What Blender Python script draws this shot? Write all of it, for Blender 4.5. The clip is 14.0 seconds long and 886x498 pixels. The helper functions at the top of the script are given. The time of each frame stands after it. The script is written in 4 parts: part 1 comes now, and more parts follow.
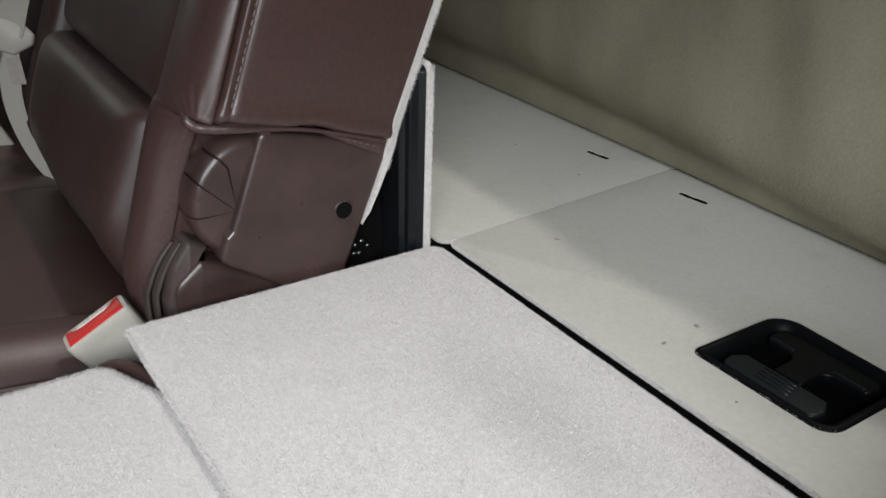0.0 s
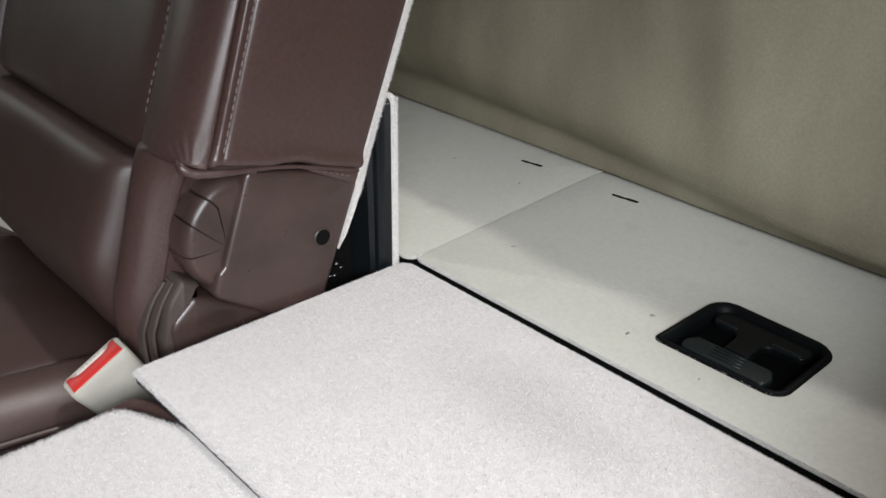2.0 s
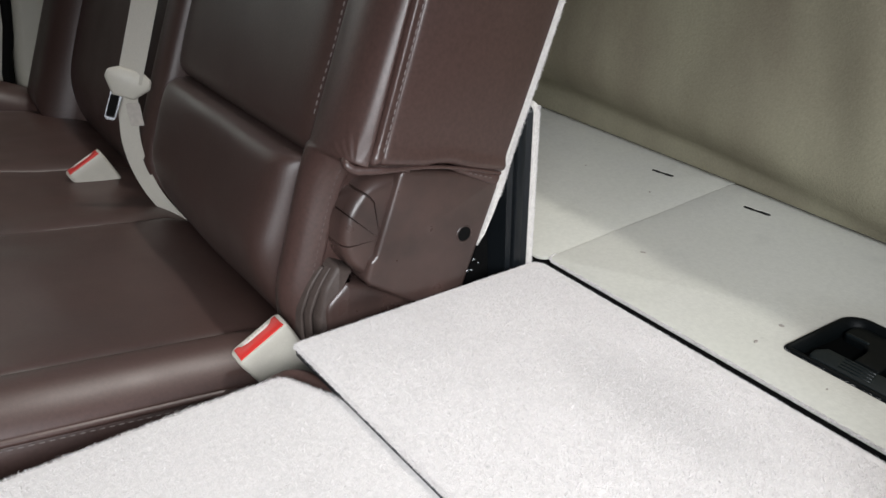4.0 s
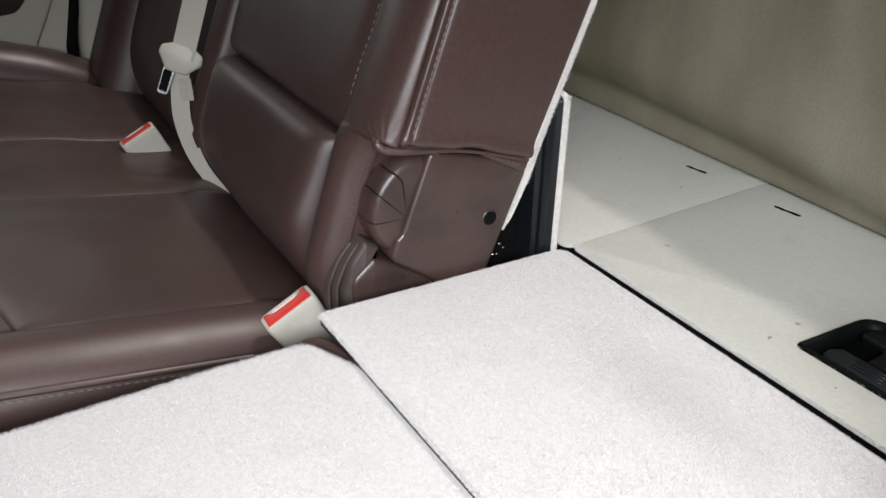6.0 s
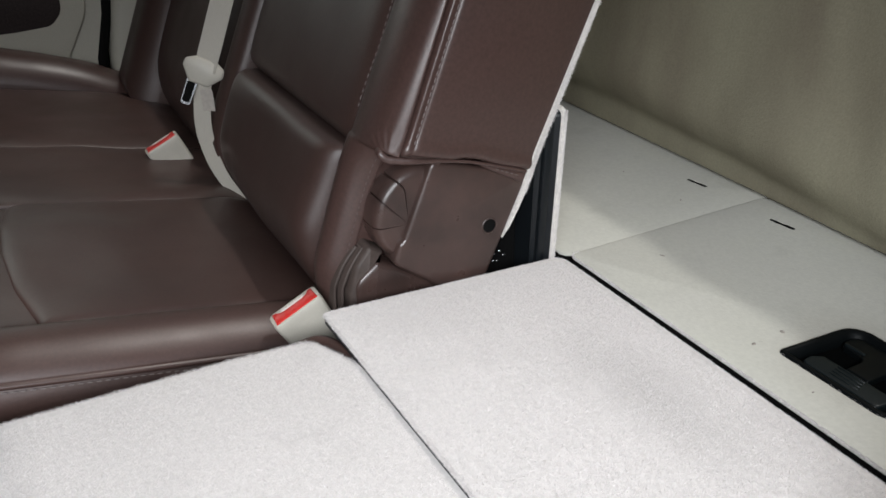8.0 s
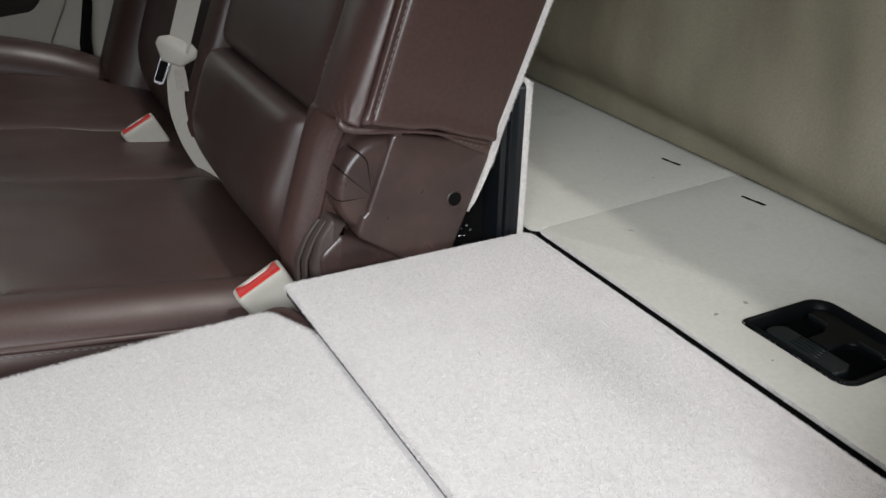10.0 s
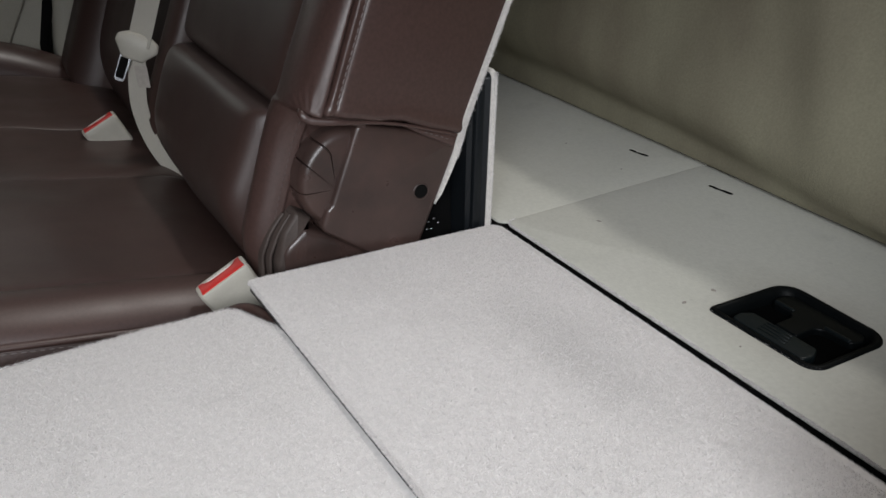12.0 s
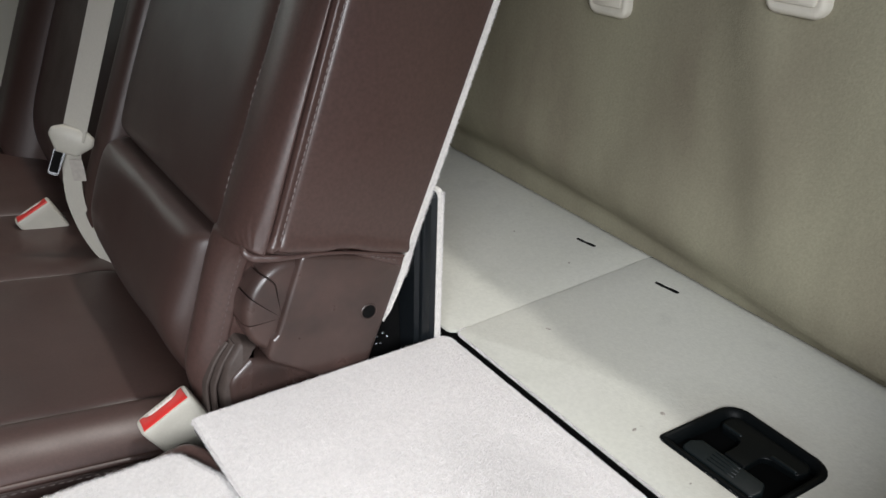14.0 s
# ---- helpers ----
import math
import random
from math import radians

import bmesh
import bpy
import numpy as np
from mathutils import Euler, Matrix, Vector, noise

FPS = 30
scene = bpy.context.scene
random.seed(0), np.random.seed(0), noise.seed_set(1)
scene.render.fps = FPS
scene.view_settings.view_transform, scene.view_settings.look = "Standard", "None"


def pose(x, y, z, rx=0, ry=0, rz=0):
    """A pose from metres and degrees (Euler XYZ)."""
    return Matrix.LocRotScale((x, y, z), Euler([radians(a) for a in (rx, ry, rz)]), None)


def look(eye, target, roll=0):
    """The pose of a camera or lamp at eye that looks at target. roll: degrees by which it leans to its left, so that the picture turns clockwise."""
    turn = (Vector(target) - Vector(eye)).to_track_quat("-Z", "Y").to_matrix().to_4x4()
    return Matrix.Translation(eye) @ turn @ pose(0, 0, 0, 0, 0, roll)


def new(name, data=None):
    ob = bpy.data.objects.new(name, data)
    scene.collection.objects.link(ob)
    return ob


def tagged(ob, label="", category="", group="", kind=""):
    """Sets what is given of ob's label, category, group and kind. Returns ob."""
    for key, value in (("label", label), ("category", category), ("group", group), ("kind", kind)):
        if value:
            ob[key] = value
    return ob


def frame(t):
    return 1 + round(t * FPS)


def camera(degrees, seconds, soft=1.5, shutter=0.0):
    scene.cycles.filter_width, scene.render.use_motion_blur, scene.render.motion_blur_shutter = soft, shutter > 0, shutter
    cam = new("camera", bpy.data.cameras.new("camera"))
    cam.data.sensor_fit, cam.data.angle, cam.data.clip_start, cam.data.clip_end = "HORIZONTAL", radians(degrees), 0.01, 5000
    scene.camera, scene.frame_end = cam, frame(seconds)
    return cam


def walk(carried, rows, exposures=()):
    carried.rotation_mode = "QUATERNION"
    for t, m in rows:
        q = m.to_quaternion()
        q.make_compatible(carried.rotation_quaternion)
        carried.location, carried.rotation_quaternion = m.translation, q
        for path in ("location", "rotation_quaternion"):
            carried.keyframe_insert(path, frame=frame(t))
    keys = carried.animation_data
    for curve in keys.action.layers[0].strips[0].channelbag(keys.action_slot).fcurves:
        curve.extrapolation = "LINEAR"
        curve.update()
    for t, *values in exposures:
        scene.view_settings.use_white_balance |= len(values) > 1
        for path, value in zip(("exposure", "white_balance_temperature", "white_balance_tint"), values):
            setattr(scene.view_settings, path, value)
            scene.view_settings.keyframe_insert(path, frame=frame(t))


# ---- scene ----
# Plan: x to the rear of the cab, y across it from the open door, z up. The plan's unit is U metres.
U = 0.88
cam = camera(57.6, 14.0, soft=1.5)
PATH = [
    (0, (0.042, 0.024, 0.437), (1.008, 1.486, -0.528), -0.7),
    (0.5, (0.034, 0.018, 0.44), (1.119, 1.392, -0.527), -0.4),
    (1, (0.007, 0.023, 0.461), (1.123, 1.366, -0.514), -0.1),
    (1.5, (-0.012, 0.027, 0.478), (1.14, 1.342, -0.494), -1.2),
    (2, (-0.044, 0.036, 0.482), (1.13, 1.329, -0.491), -1.2),
    (2.5, (-0.069, 0.021, 0.494), (1.129, 1.296, -0.476), -0.7),
    (3, (-0.099, 0.015, 0.505), (1.078, 1.317, -0.455), -0.8),
    (3.5, (-0.096, 0.024, 0.502), (0.95, 1.435, -0.455), -2.5),
    (3.7, (-0.095, 0.02, 0.501), (0.91, 1.465, -0.449), -2.8),
    (6, (-0.088, -0.022, 0.505), (0.768, 1.503, -0.466), -1.5),
    (6.5, (-0.099, -0.052, 0.517), (0.733, 1.486, -0.455), -1.5),
    (7, (-0.084, -0.07, 0.518), (0.735, 1.488, -0.432), -1.5),
    (9.5, (-0.085, -0.07, 0.509), (0.719, 1.502, -0.43), -1.6),
    (10, (-0.055, -0.096, 0.489), (0.752, 1.473, -0.453), -1.6),
    (10.5, (-0.029, -0.127, 0.459), (0.774, 1.442, -0.487), -1.8),
    (11, (-0.033, -0.123, 0.464), (0.764, 1.452, -0.477), -2.1),
    (11.5, (-0.033, -0.102, 0.472), (0.786, 1.461, -0.47), -2.0),
    (12, (-0.045, -0.096, 0.476), (0.816, 1.445, -0.465), -1.6),
    (12.5, (-0.042, -0.093, 0.484), (0.837, 1.436, -0.459), -1.4),
    (13, (-0.032, -0.093, 0.487), (0.857, 1.43, -0.457), -1.4),
    (13.5, (-0.015, -0.092, 0.509), (0.892, 1.421, -0.433), -1.3),
    (14, (-0.007, -0.042, 0.579), (0.962, 1.439, -0.352), -0.9),
]
EXPOSURES = [(0, -0.4), (0.5, -0.16), (1, -0.06), (3, -0.04), (3.5, 0.02), (6, 0.07), (6.5, 0.02), (7, -0.16), (9.5, -0.16), (10, -0.31), (10.5, -0.62), (11, -0.66), (11.5, -0.66), (12.5, -0.62), (13, -0.54), (13.5, -0.38), (14, 0.08)]
walk(cam, [(t, look(Vector(eye) * U, Vector(target) * U, roll)) for t, eye, target, roll in PATH], EXPOSURES)

# ---- light: overcast sky through the door, the windows and the rear glass ----
SUN_ELEVATION = radians(66.0)
world = bpy.data.worlds.new("sky")
scene.world = world
world.use_nodes = True
wn = world.node_tree.nodes
sky = wn.new("ShaderNodeTexSky")
sky.sky_type = "NISHITA"
sky.sun_disc = False
sky.sun_elevation, sky.sun_rotation = SUN_ELEVATION, radians(90.0)
sky.air_density, sky.dust_density = 1.0, 4.0
wn["Background"].inputs["Strength"].default_value = 0.05
world.node_tree.links.new(sky.outputs["Color"], wn["Background"].inputs["Color"])
sun_data = bpy.data.lights.new("sun", "SUN")
sun_data.energy, sun_data.angle, sun_data.color = 0.9, radians(3.2), (1.0, 0.985, 0.95)
sun = new("sun", sun_data)
sun.matrix_world = look((3, -0.1, 6), (3 - math.cos(SUN_ELEVATION), -0.1 + 0.03, 6 - math.sin(SUN_ELEVATION)))
door_sky_data = bpy.data.lights.new("door_sky", "AREA")
door_sky_data.shape, door_sky_data.size, door_sky_data.size_y = "RECTANGLE", 1.3 * U, 0.9 * U
door_sky_data.energy, door_sky_data.color = 26.2, (0.93, 0.96, 1.0)
door_sky = new("door_sky", door_sky_data)
door_sky_data.spread = radians(110.0)
door_sky.matrix_world = look(Vector((-0.85, -1.10, 1.12)) * U, Vector((-0.05, 0.60, 0.0)) * U)
window_sky_data = bpy.data.lights.new("window_sky", "AREA")
window_sky_data.shape, window_sky_data.size, window_sky_data.size_y = "RECTANGLE", 0.75 * U, 0.40 * U
window_sky_data.energy, window_sky_data.color = 0.36, (0.90, 1.0, 0.95)
window_sky_data.spread = radians(80.0)
window_sky = new("window_sky", window_sky_data)
window_sky.matrix_world = look(Vector((-0.15, 1.855, 0.67)) * U, Vector((0.05, 0.60, 0.10)) * U)

# ---- materials ----


def mat(name, colour, rough=0.6, metal=0.0, spec=0.5, grain=0.0, grain_size=0.004, blotch=0.0, blotch_size=0.08,
        bump=0.0, bump_size=0.002, kind="noise", tint=None, sheen=0.0, rough_var=0.0, specks=0.0, soiled=None, soil=0.38, soil_tint=(0.36, 0.335, 0.29), reach=1.0, streak=None):
    """A surface: base colour with fine grain and broad blotches, and a fine relief. Sizes in metres."""
    m = bpy.data.materials.new(name)
    m.use_nodes = True
    n, l = m.node_tree.nodes, m.node_tree.links
    p = n["Principled BSDF"]
    p.inputs["Roughness"].default_value = rough
    p.inputs["Metallic"].default_value = metal
    p.inputs["Specular IOR Level"].default_value = spec
    if sheen:
        p.inputs["Sheen Weight"].default_value = sheen
        p.inputs["Sheen Roughness"].default_value = 0.5
    where = n.new("ShaderNodeTexCoord")

    def tex(size, detail=3.0, shape="noise"):
        t = n.new("ShaderNodeTexVoronoi" if shape == "cells" else "ShaderNodeTexNoise")
        t.inputs["Scale"].default_value = 1.0 / size
        t.inputs["Detail"].default_value = detail
        l.new(where.outputs["Object"], t.inputs["Vector"])
        return t.outputs["Distance" if shape == "cells" else "Fac"]

    def spread(value, low, high):
        r = n.new("ShaderNodeMapRange")
        r.inputs["From Min"].default_value, r.inputs["From Max"].default_value = 0.3, 0.7
        r.inputs["To Min"].default_value, r.inputs["To Max"].default_value = low, high
        l.new(value, r.inputs["Value"])
        return r.outputs["Result"]

    mix = n.new("ShaderNodeMix")
    mix.data_type = "RGBA"
    mix.inputs["A"].default_value = (*colour, 1)
    mix.inputs["B"].default_value = (*(tint or [c * 0.7 for c in colour]), 1)
    broad = tex(blotch_size, 4.0)
    if streak:
        run = n.new("ShaderNodeMapping")
        run.inputs["Scale"].default_value = streak
        l.new(where.outputs["Object"], run.inputs["Vector"])
        l.new(run.outputs["Vector"], broad.node.inputs["Vector"])
    l.new(spread(broad, 0.0, blotch), mix.inputs["Factor"])
    colour_out = mix.outputs["Result"]
    if grain:
        g = n.new("ShaderNodeMix")
        g.data_type, g.blend_type = "RGBA", "MULTIPLY"
        g.inputs["Factor"].default_value = 1.0
        l.new(colour_out, g.inputs["A"])
        c = n.new("ShaderNodeCombineColor")
        v = spread(tex(grain_size, 4.0), 1.0 - grain, 1.0 + grain * 0.4)
        for k in ("Red", "Green", "Blue"):
            l.new(v, c.inputs[k])
        l.new(c.outputs["Color"], g.inputs["B"])
        colour_out = g.outputs["Result"]
    if specks:
        s = n.new("ShaderNodeMix")
        s.data_type = "RGBA"
        s.inputs["B"].default_value = (*[c * 0.45 for c in colour], 1)
        total = n.new("ShaderNodeMath")
        total.operation = "MAXIMUM"
        for k, (size, low, high, amount) in enumerate(((0.009, 0.70, 0.80, specks), (0.045, 0.60, 0.78, specks * 0.55))):
            r = n.new("ShaderNodeMapRange")
            r.inputs["From Min"].default_value, r.inputs["From Max"].default_value = low, high
            r.inputs["To Min"].default_value, r.inputs["To Max"].default_value = 0.0, amount
            l.new(tex(size, 2.0), r.inputs["Value"])
            l.new(r.outputs["Result"], total.inputs[k])
        l.new(total.outputs["Value"], s.inputs["Factor"])
        l.new(colour_out, s.inputs["A"])
        colour_out = s.outputs["Result"]
    if soiled:
        away = n.new("ShaderNodeVectorMath")
        away.operation = "DISTANCE"
        away.inputs[1].default_value = (soiled[0], soiled[1] / reach, 0.06 * U)
        squeeze = n.new("ShaderNodeVectorMath")
        squeeze.operation = "MULTIPLY"
        squeeze.inputs[1].default_value = (1.0, 1.0 / reach, 1.0)
        l.new(where.outputs["Object"], squeeze.inputs[0])
        l.new(squeeze.outputs["Vector"], away.inputs[0])
        wobble = n.new("ShaderNodeMath")
        wobble.operation = "MULTIPLY_ADD"
        wobble.inputs[1].default_value = 0.03
        l.new(tex(0.03, 3.0), wobble.inputs[0])
        l.new(away.outputs["Value"], wobble.inputs[2])
        r = n.new("ShaderNodeMapRange")
        r.interpolation_type = "SMOOTHSTEP"
        r.inputs["From Min"].default_value, r.inputs["From Max"].default_value = soiled[2] * 0.45, soiled[2] * 1.6
        r.inputs["To Min"].default_value, r.inputs["To Max"].default_value = soil, 0.0
        l.new(wobble.outputs["Value"], r.inputs["Value"])
        s = n.new("ShaderNodeMix")
        s.data_type = "RGBA"
        s.inputs["B"].default_value = (*soil_tint, 1)
        l.new(r.outputs["Result"], s.inputs["Factor"])
        l.new(colour_out, s.inputs["A"])
        colour_out = s.outputs["Result"]
    l.new(colour_out, p.inputs["Base Color"])
    if rough_var:
        l.new(spread(tex(blotch_size * 0.5, 5.0), rough - rough_var, rough + rough_var), p.inputs["Roughness"])
    if bump:
        b = n.new("ShaderNodeBump")
        b.inputs["Strength"].default_value = bump
        b.inputs["Distance"].default_value = bump_size * 0.5
        l.new(tex(bump_size, 2.0, kind), b.inputs["Height"])
        l.new(b.outputs["Normal"], p.inputs["Normal"])
    return m


CARPET = mat("pale_carpet", (0.725, 0.698, 0.684), 0.95, spec=0.1, grain=0.11, grain_size=0.0042, blotch=0.22, blotch_size=0.05,
             bump=0.06, bump_size=0.0030, tint=(0.590, 0.570, 0.550), sheen=0.2, specks=0.28)
CARPET_MAIN = mat("pale_carpet_smudged", (0.725, 0.698, 0.684), 0.95, spec=0.1, grain=0.11, grain_size=0.0042, blotch=0.25, blotch_size=0.05,
                  bump=0.06, bump_size=0.0030, tint=(0.590, 0.570, 0.550), sheen=0.2, specks=0.35, soiled=(0.335 * U, 0.350 * U, 0.052 * U), soil=0.50, soil_tint=(0.43, 0.415, 0.405), reach=2.6)
# Carpet colour darkened for the rear's shade; the patch at the latch is dirt.
CARPET_REAR = mat("pale_carpet_handled_shaded", (0.545, 0.541, 0.480), 0.95, spec=0.1, grain=0.06, grain_size=0.0045, blotch=0.25, blotch_size=0.06,
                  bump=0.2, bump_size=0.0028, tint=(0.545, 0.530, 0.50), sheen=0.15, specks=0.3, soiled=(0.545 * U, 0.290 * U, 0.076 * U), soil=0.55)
CARPET_EDGE = mat("carpet_edge", (0.72, 0.69, 0.65), 0.95, spec=0.1, grain=0.15, grain_size=0.003, bump=0.8, bump_size=0.002)
FIBRE = mat("carpet_fibre", (0.735, 0.706, 0.695), 0.9, spec=0.1)
fibre_shade = FIBRE.node_tree.nodes.new("ShaderNodeNewGeometry")
fibre_ramp = FIBRE.node_tree.nodes.new("ShaderNodeMapRange")
fibre_ramp.inputs["To Min"].default_value, fibre_ramp.inputs["To Max"].default_value = 0.80, 1.13
fibre_mix = FIBRE.node_tree.nodes.new("ShaderNodeVectorMath")
fibre_mix.operation = "MULTIPLY"
fibre_mix.inputs[1].default_value = (0.735, 0.706, 0.695)
FIBRE.node_tree.links.new(fibre_shade.outputs["Random Per Island"], fibre_ramp.inputs["Value"])
FIBRE.node_tree.links.new(fibre_ramp.outputs["Result"], fibre_mix.inputs[0])
FIBRE.node_tree.links.new(fibre_mix.outputs["Vector"], FIBRE.node_tree.nodes["Principled BSDF"].inputs["Base Color"])
WALL = mat("wall_felt", (0.252, 0.238, 0.172), 0.95, spec=0.1, grain=0.10, grain_size=0.003, blotch=0.85, blotch_size=0.11,
           bump=0.5, bump_size=0.002, tint=(0.158, 0.138, 0.102), streak=(1.0, 1.0, 0.35))
LEATHER = mat("brown_leather", (0.073, 0.041, 0.035), 0.37, spec=0.65, grain=0.22, grain_size=0.0035, blotch=0.5, blotch_size=0.12,
              bump=0.07, bump_size=0.0015, kind="cells", tint=(0.068, 0.039, 0.034), rough_var=0.03)
# Leather of the seat front and far seat, darkened to hold their shade.
LEATHER_SHADED = mat("brown_leather_shaded", (0.056, 0.032, 0.027), 0.43, spec=0.62, grain=0.15, grain_size=0.003, blotch=0.5,
                     blotch_size=0.15, bump=0.07, bump_size=0.0020, kind="cells", tint=(0.048, 0.027, 0.023), rough_var=0.05)
# Same leather, lightened for the light on the bench cushion.
LEATHER_BENCH = mat("bench_leather", (0.080, 0.045, 0.038), 0.41, spec=0.65, grain=0.15, grain_size=0.003, blotch=0.6,
                   blotch_size=0.14, bump=0.05, bump_size=0.0015, kind="cells", tint=(0.048, 0.028, 0.024), rough_var=0.05)
PLASTIC = mat("brown_plastic", (0.080, 0.048, 0.041), 0.34, spec=0.65, grain=0.08, grain_size=0.0015, blotch=0.9, blotch_size=0.045,
              bump=0.10, bump_size=0.0008, tint=(0.036, 0.023, 0.020), rough_var=0.09)
PLASTIC_WORN = mat("worn_brown_plastic", (0.080, 0.060, 0.052), 0.55, spec=0.4, grain=0.15, grain_size=0.002, blotch=0.8,
                   blotch_size=0.02, bump=0.1, bump_size=0.001, tint=(0.052, 0.038, 0.033))
GROOVE_SHADE = mat("groove_shade_brown", (0.026, 0.016, 0.014), 0.6, spec=0.2, grain=0.2, grain_size=0.002)
THREAD_DARK = mat("brown_thread", (0.13, 0.10, 0.092), 0.7, grain=0.2, grain_size=0.001)
THREAD = mat("grey_thread", (0.165, 0.135, 0.127), 0.7, grain=0.2, grain_size=0.001)
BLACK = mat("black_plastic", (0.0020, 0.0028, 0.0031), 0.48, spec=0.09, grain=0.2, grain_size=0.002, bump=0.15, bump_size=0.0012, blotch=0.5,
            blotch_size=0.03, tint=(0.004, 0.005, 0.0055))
# Near-black matte colour stands in for the shade in the latch's finger wells.
WELL_SHADE = bpy.data.materials.new("well_shade")
WELL_SHADE.use_nodes = True
matte = WELL_SHADE.node_tree.nodes.new("ShaderNodeBsdfDiffuse")
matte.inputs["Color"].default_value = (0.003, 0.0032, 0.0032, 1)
WELL_SHADE.node_tree.links.new(matte.outputs["BSDF"], WELL_SHADE.node_tree.nodes["Material Output"].inputs["Surface"])
PADDLE = mat("blue_black_plastic", (0.0065, 0.0100, 0.0112), 0.36, spec=0.24, grain=0.2, grain_size=0.002, bump=0.15, bump_size=0.0012)
WEB = mat("black_web_plastic", (0.0028, 0.0038, 0.0042), 0.40, spec=0.14, grain=0.2, grain_size=0.002, bump=0.15, bump_size=0.0012)
BLACK_PLATE = mat("black_panel", (0.008, 0.010, 0.012), 0.36, spec=0.35, grain=0.2, grain_size=0.002, bump=0.1, bump_size=0.0012)
RUBBER = mat("black_rubber", (0.004, 0.004, 0.004), 0.8, spec=0.12, grain=0.3, grain_size=0.002)
DARK = mat("dark_underside", (0.02, 0.019, 0.018), 0.9, spec=0.1, grain=0.3, grain_size=0.01)
STEEL = mat("scratched_steel", (0.42, 0.43, 0.45), 0.25, metal=1.0, grain=0.2, grain_size=0.002)
BEIGE = mat("beige_plastic", (0.56, 0.53, 0.46), 0.45, spec=0.45, grain=0.05, grain_size=0.001, blotch=0.4, blotch_size=0.03,
            bump=0.08, bump_size=0.0008)
WEBBING = mat("beige_webbing", (0.52, 0.49, 0.43), 0.8, spec=0.2, grain=0.08, grain_size=0.0012, bump=0.3, bump_size=0.0012)
LABEL = mat("faded_label", (0.47, 0.43, 0.385), 0.75, grain=0.12, grain_size=0.006)
RED = mat("red_button", (0.62, 0.035, 0.03), 0.35, spec=0.5, grain=0.08, grain_size=0.001)
PALE = mat("pale_print", (0.66, 0.6, 0.56), 0.5)
LINT = mat("lint", (0.33, 0.30, 0.27), 0.9, spec=0.1, grain=0.3, grain_size=0.001)
HEADLINER = mat("headliner", (0.16, 0.15, 0.135), 0.95, spec=0.1, grain=0.1, grain_size=0.003, bump=0.3, bump_size=0.002)
DOOR_TRIM = mat("door_trim", (0.43, 0.41, 0.345), 0.5, spec=0.4, grain=0.06, grain_size=0.002, bump=0.15, bump_size=0.0015)
DOOR_CLOTH = mat("door_insert", (0.03, 0.021, 0.02), 0.6, spec=0.3, grain=0.3, grain_size=0.004, bump=0.3, bump_size=0.003)
TINTED = bpy.data.materials.new("tinted_glass")
TINTED.use_nodes = True
for slot, value in (("Base Color", (0.10, 0.11, 0.11, 1)), ("Roughness", 0.02), ("Transmission Weight", 1.0)):
    TINTED.node_tree.nodes["Principled BSDF"].inputs[slot].default_value = value
ASPHALT = mat("asphalt", (0.12, 0.12, 0.115), 0.9, grain=0.3, grain_size=0.01, blotch=0.5, blotch_size=0.6, bump=0.5, bump_size=0.008)

# ---- mesh helpers ----
LEAN = math.atan(0.45)
SEAT_BACK = Matrix.Translation((0.213, 0, 0.214)) @ Matrix.Rotation(LEAN, 4, "Y")


def part(name, bm, material, parent=None, label="", smooth=40):
    """One mesh object from plan units, under a thing or part."""
    bmesh.ops.recalc_face_normals(bm, faces=bm.faces)
    bmesh.ops.transform(bm, matrix=Matrix.Scale(U, 4), verts=bm.verts)
    me = bpy.data.meshes.new(name)
    bm.to_mesh(me)
    bm.free()
    me.materials.append(material)
    for f in me.polygons:
        f.use_smooth = smooth > 0
    if smooth > 0:
        me.set_sharp_from_angle(angle=radians(smooth))
    ob = new(name, me)
    if parent:
        ob.parent = parent
        ob.matrix_parent_inverse = Matrix.Translation(-parent.location)
    if label:
        tagged(ob, label)
    return ob


def thing(name, at, label, category, kind="", group=""):
    ob = new(name)
    ob.empty_display_size = 0.02
    ob.location = Vector(at) * U
    return tagged(ob, label, category, group, kind)


def moved(bm, m):
    bmesh.ops.transform(bm, matrix=m, verts=bm.verts)
    return bm


def join(*bms):
    """One bmesh out of several."""
    out = bms[0]
    for b in bms[1:]:
        me = bpy.data.meshes.new("joined")
        b.to_mesh(me)
        b.free()
        out.from_mesh(me)
        bpy.data.meshes.remove(me)
    return out


def loft(rings, caps=(True, True), closed=True):
    bm = bmesh.new()
    rows = [[bm.verts.new(p) for p in ring] for ring in rings]
    n = len(rows[0])
    for a, b in zip(rows, rows[1:]):
        for i in range(n if closed else n - 1):
            j = (i + 1) % n
            bm.faces.new((a[i], a[j], b[j], b[i]))
    if caps[0]:
        bm.faces.new(rows[0])
    if caps[1]:
        bm.faces.new(rows[-1])
    return bm


def smooth_line(points, steps=4, closed=False):
    """A Catmull-Rom line through points."""
    pts = [Vector(p) for p in points]
    n, out = len(pts), []
    for i in range(n if closed else n - 1):
        p1, p2 = pts[i], pts[(i + 1) % n]
        p0 = pts[i - 1] if closed or i else p1
        p3 = pts[(i + 2) % n] if closed or i + 2 < n else p2
        for k in range(steps):
            t = k / steps
            out.append(0.5 * (2 * p1 + (p2 - p0) * t + (2 * p0 - 5 * p1 + 4 * p2 - p3) * t * t + (3 * p1 - p0 - 3 * p2 + p3) * t ** 3))
    return out if closed else out + [pts[-1]]


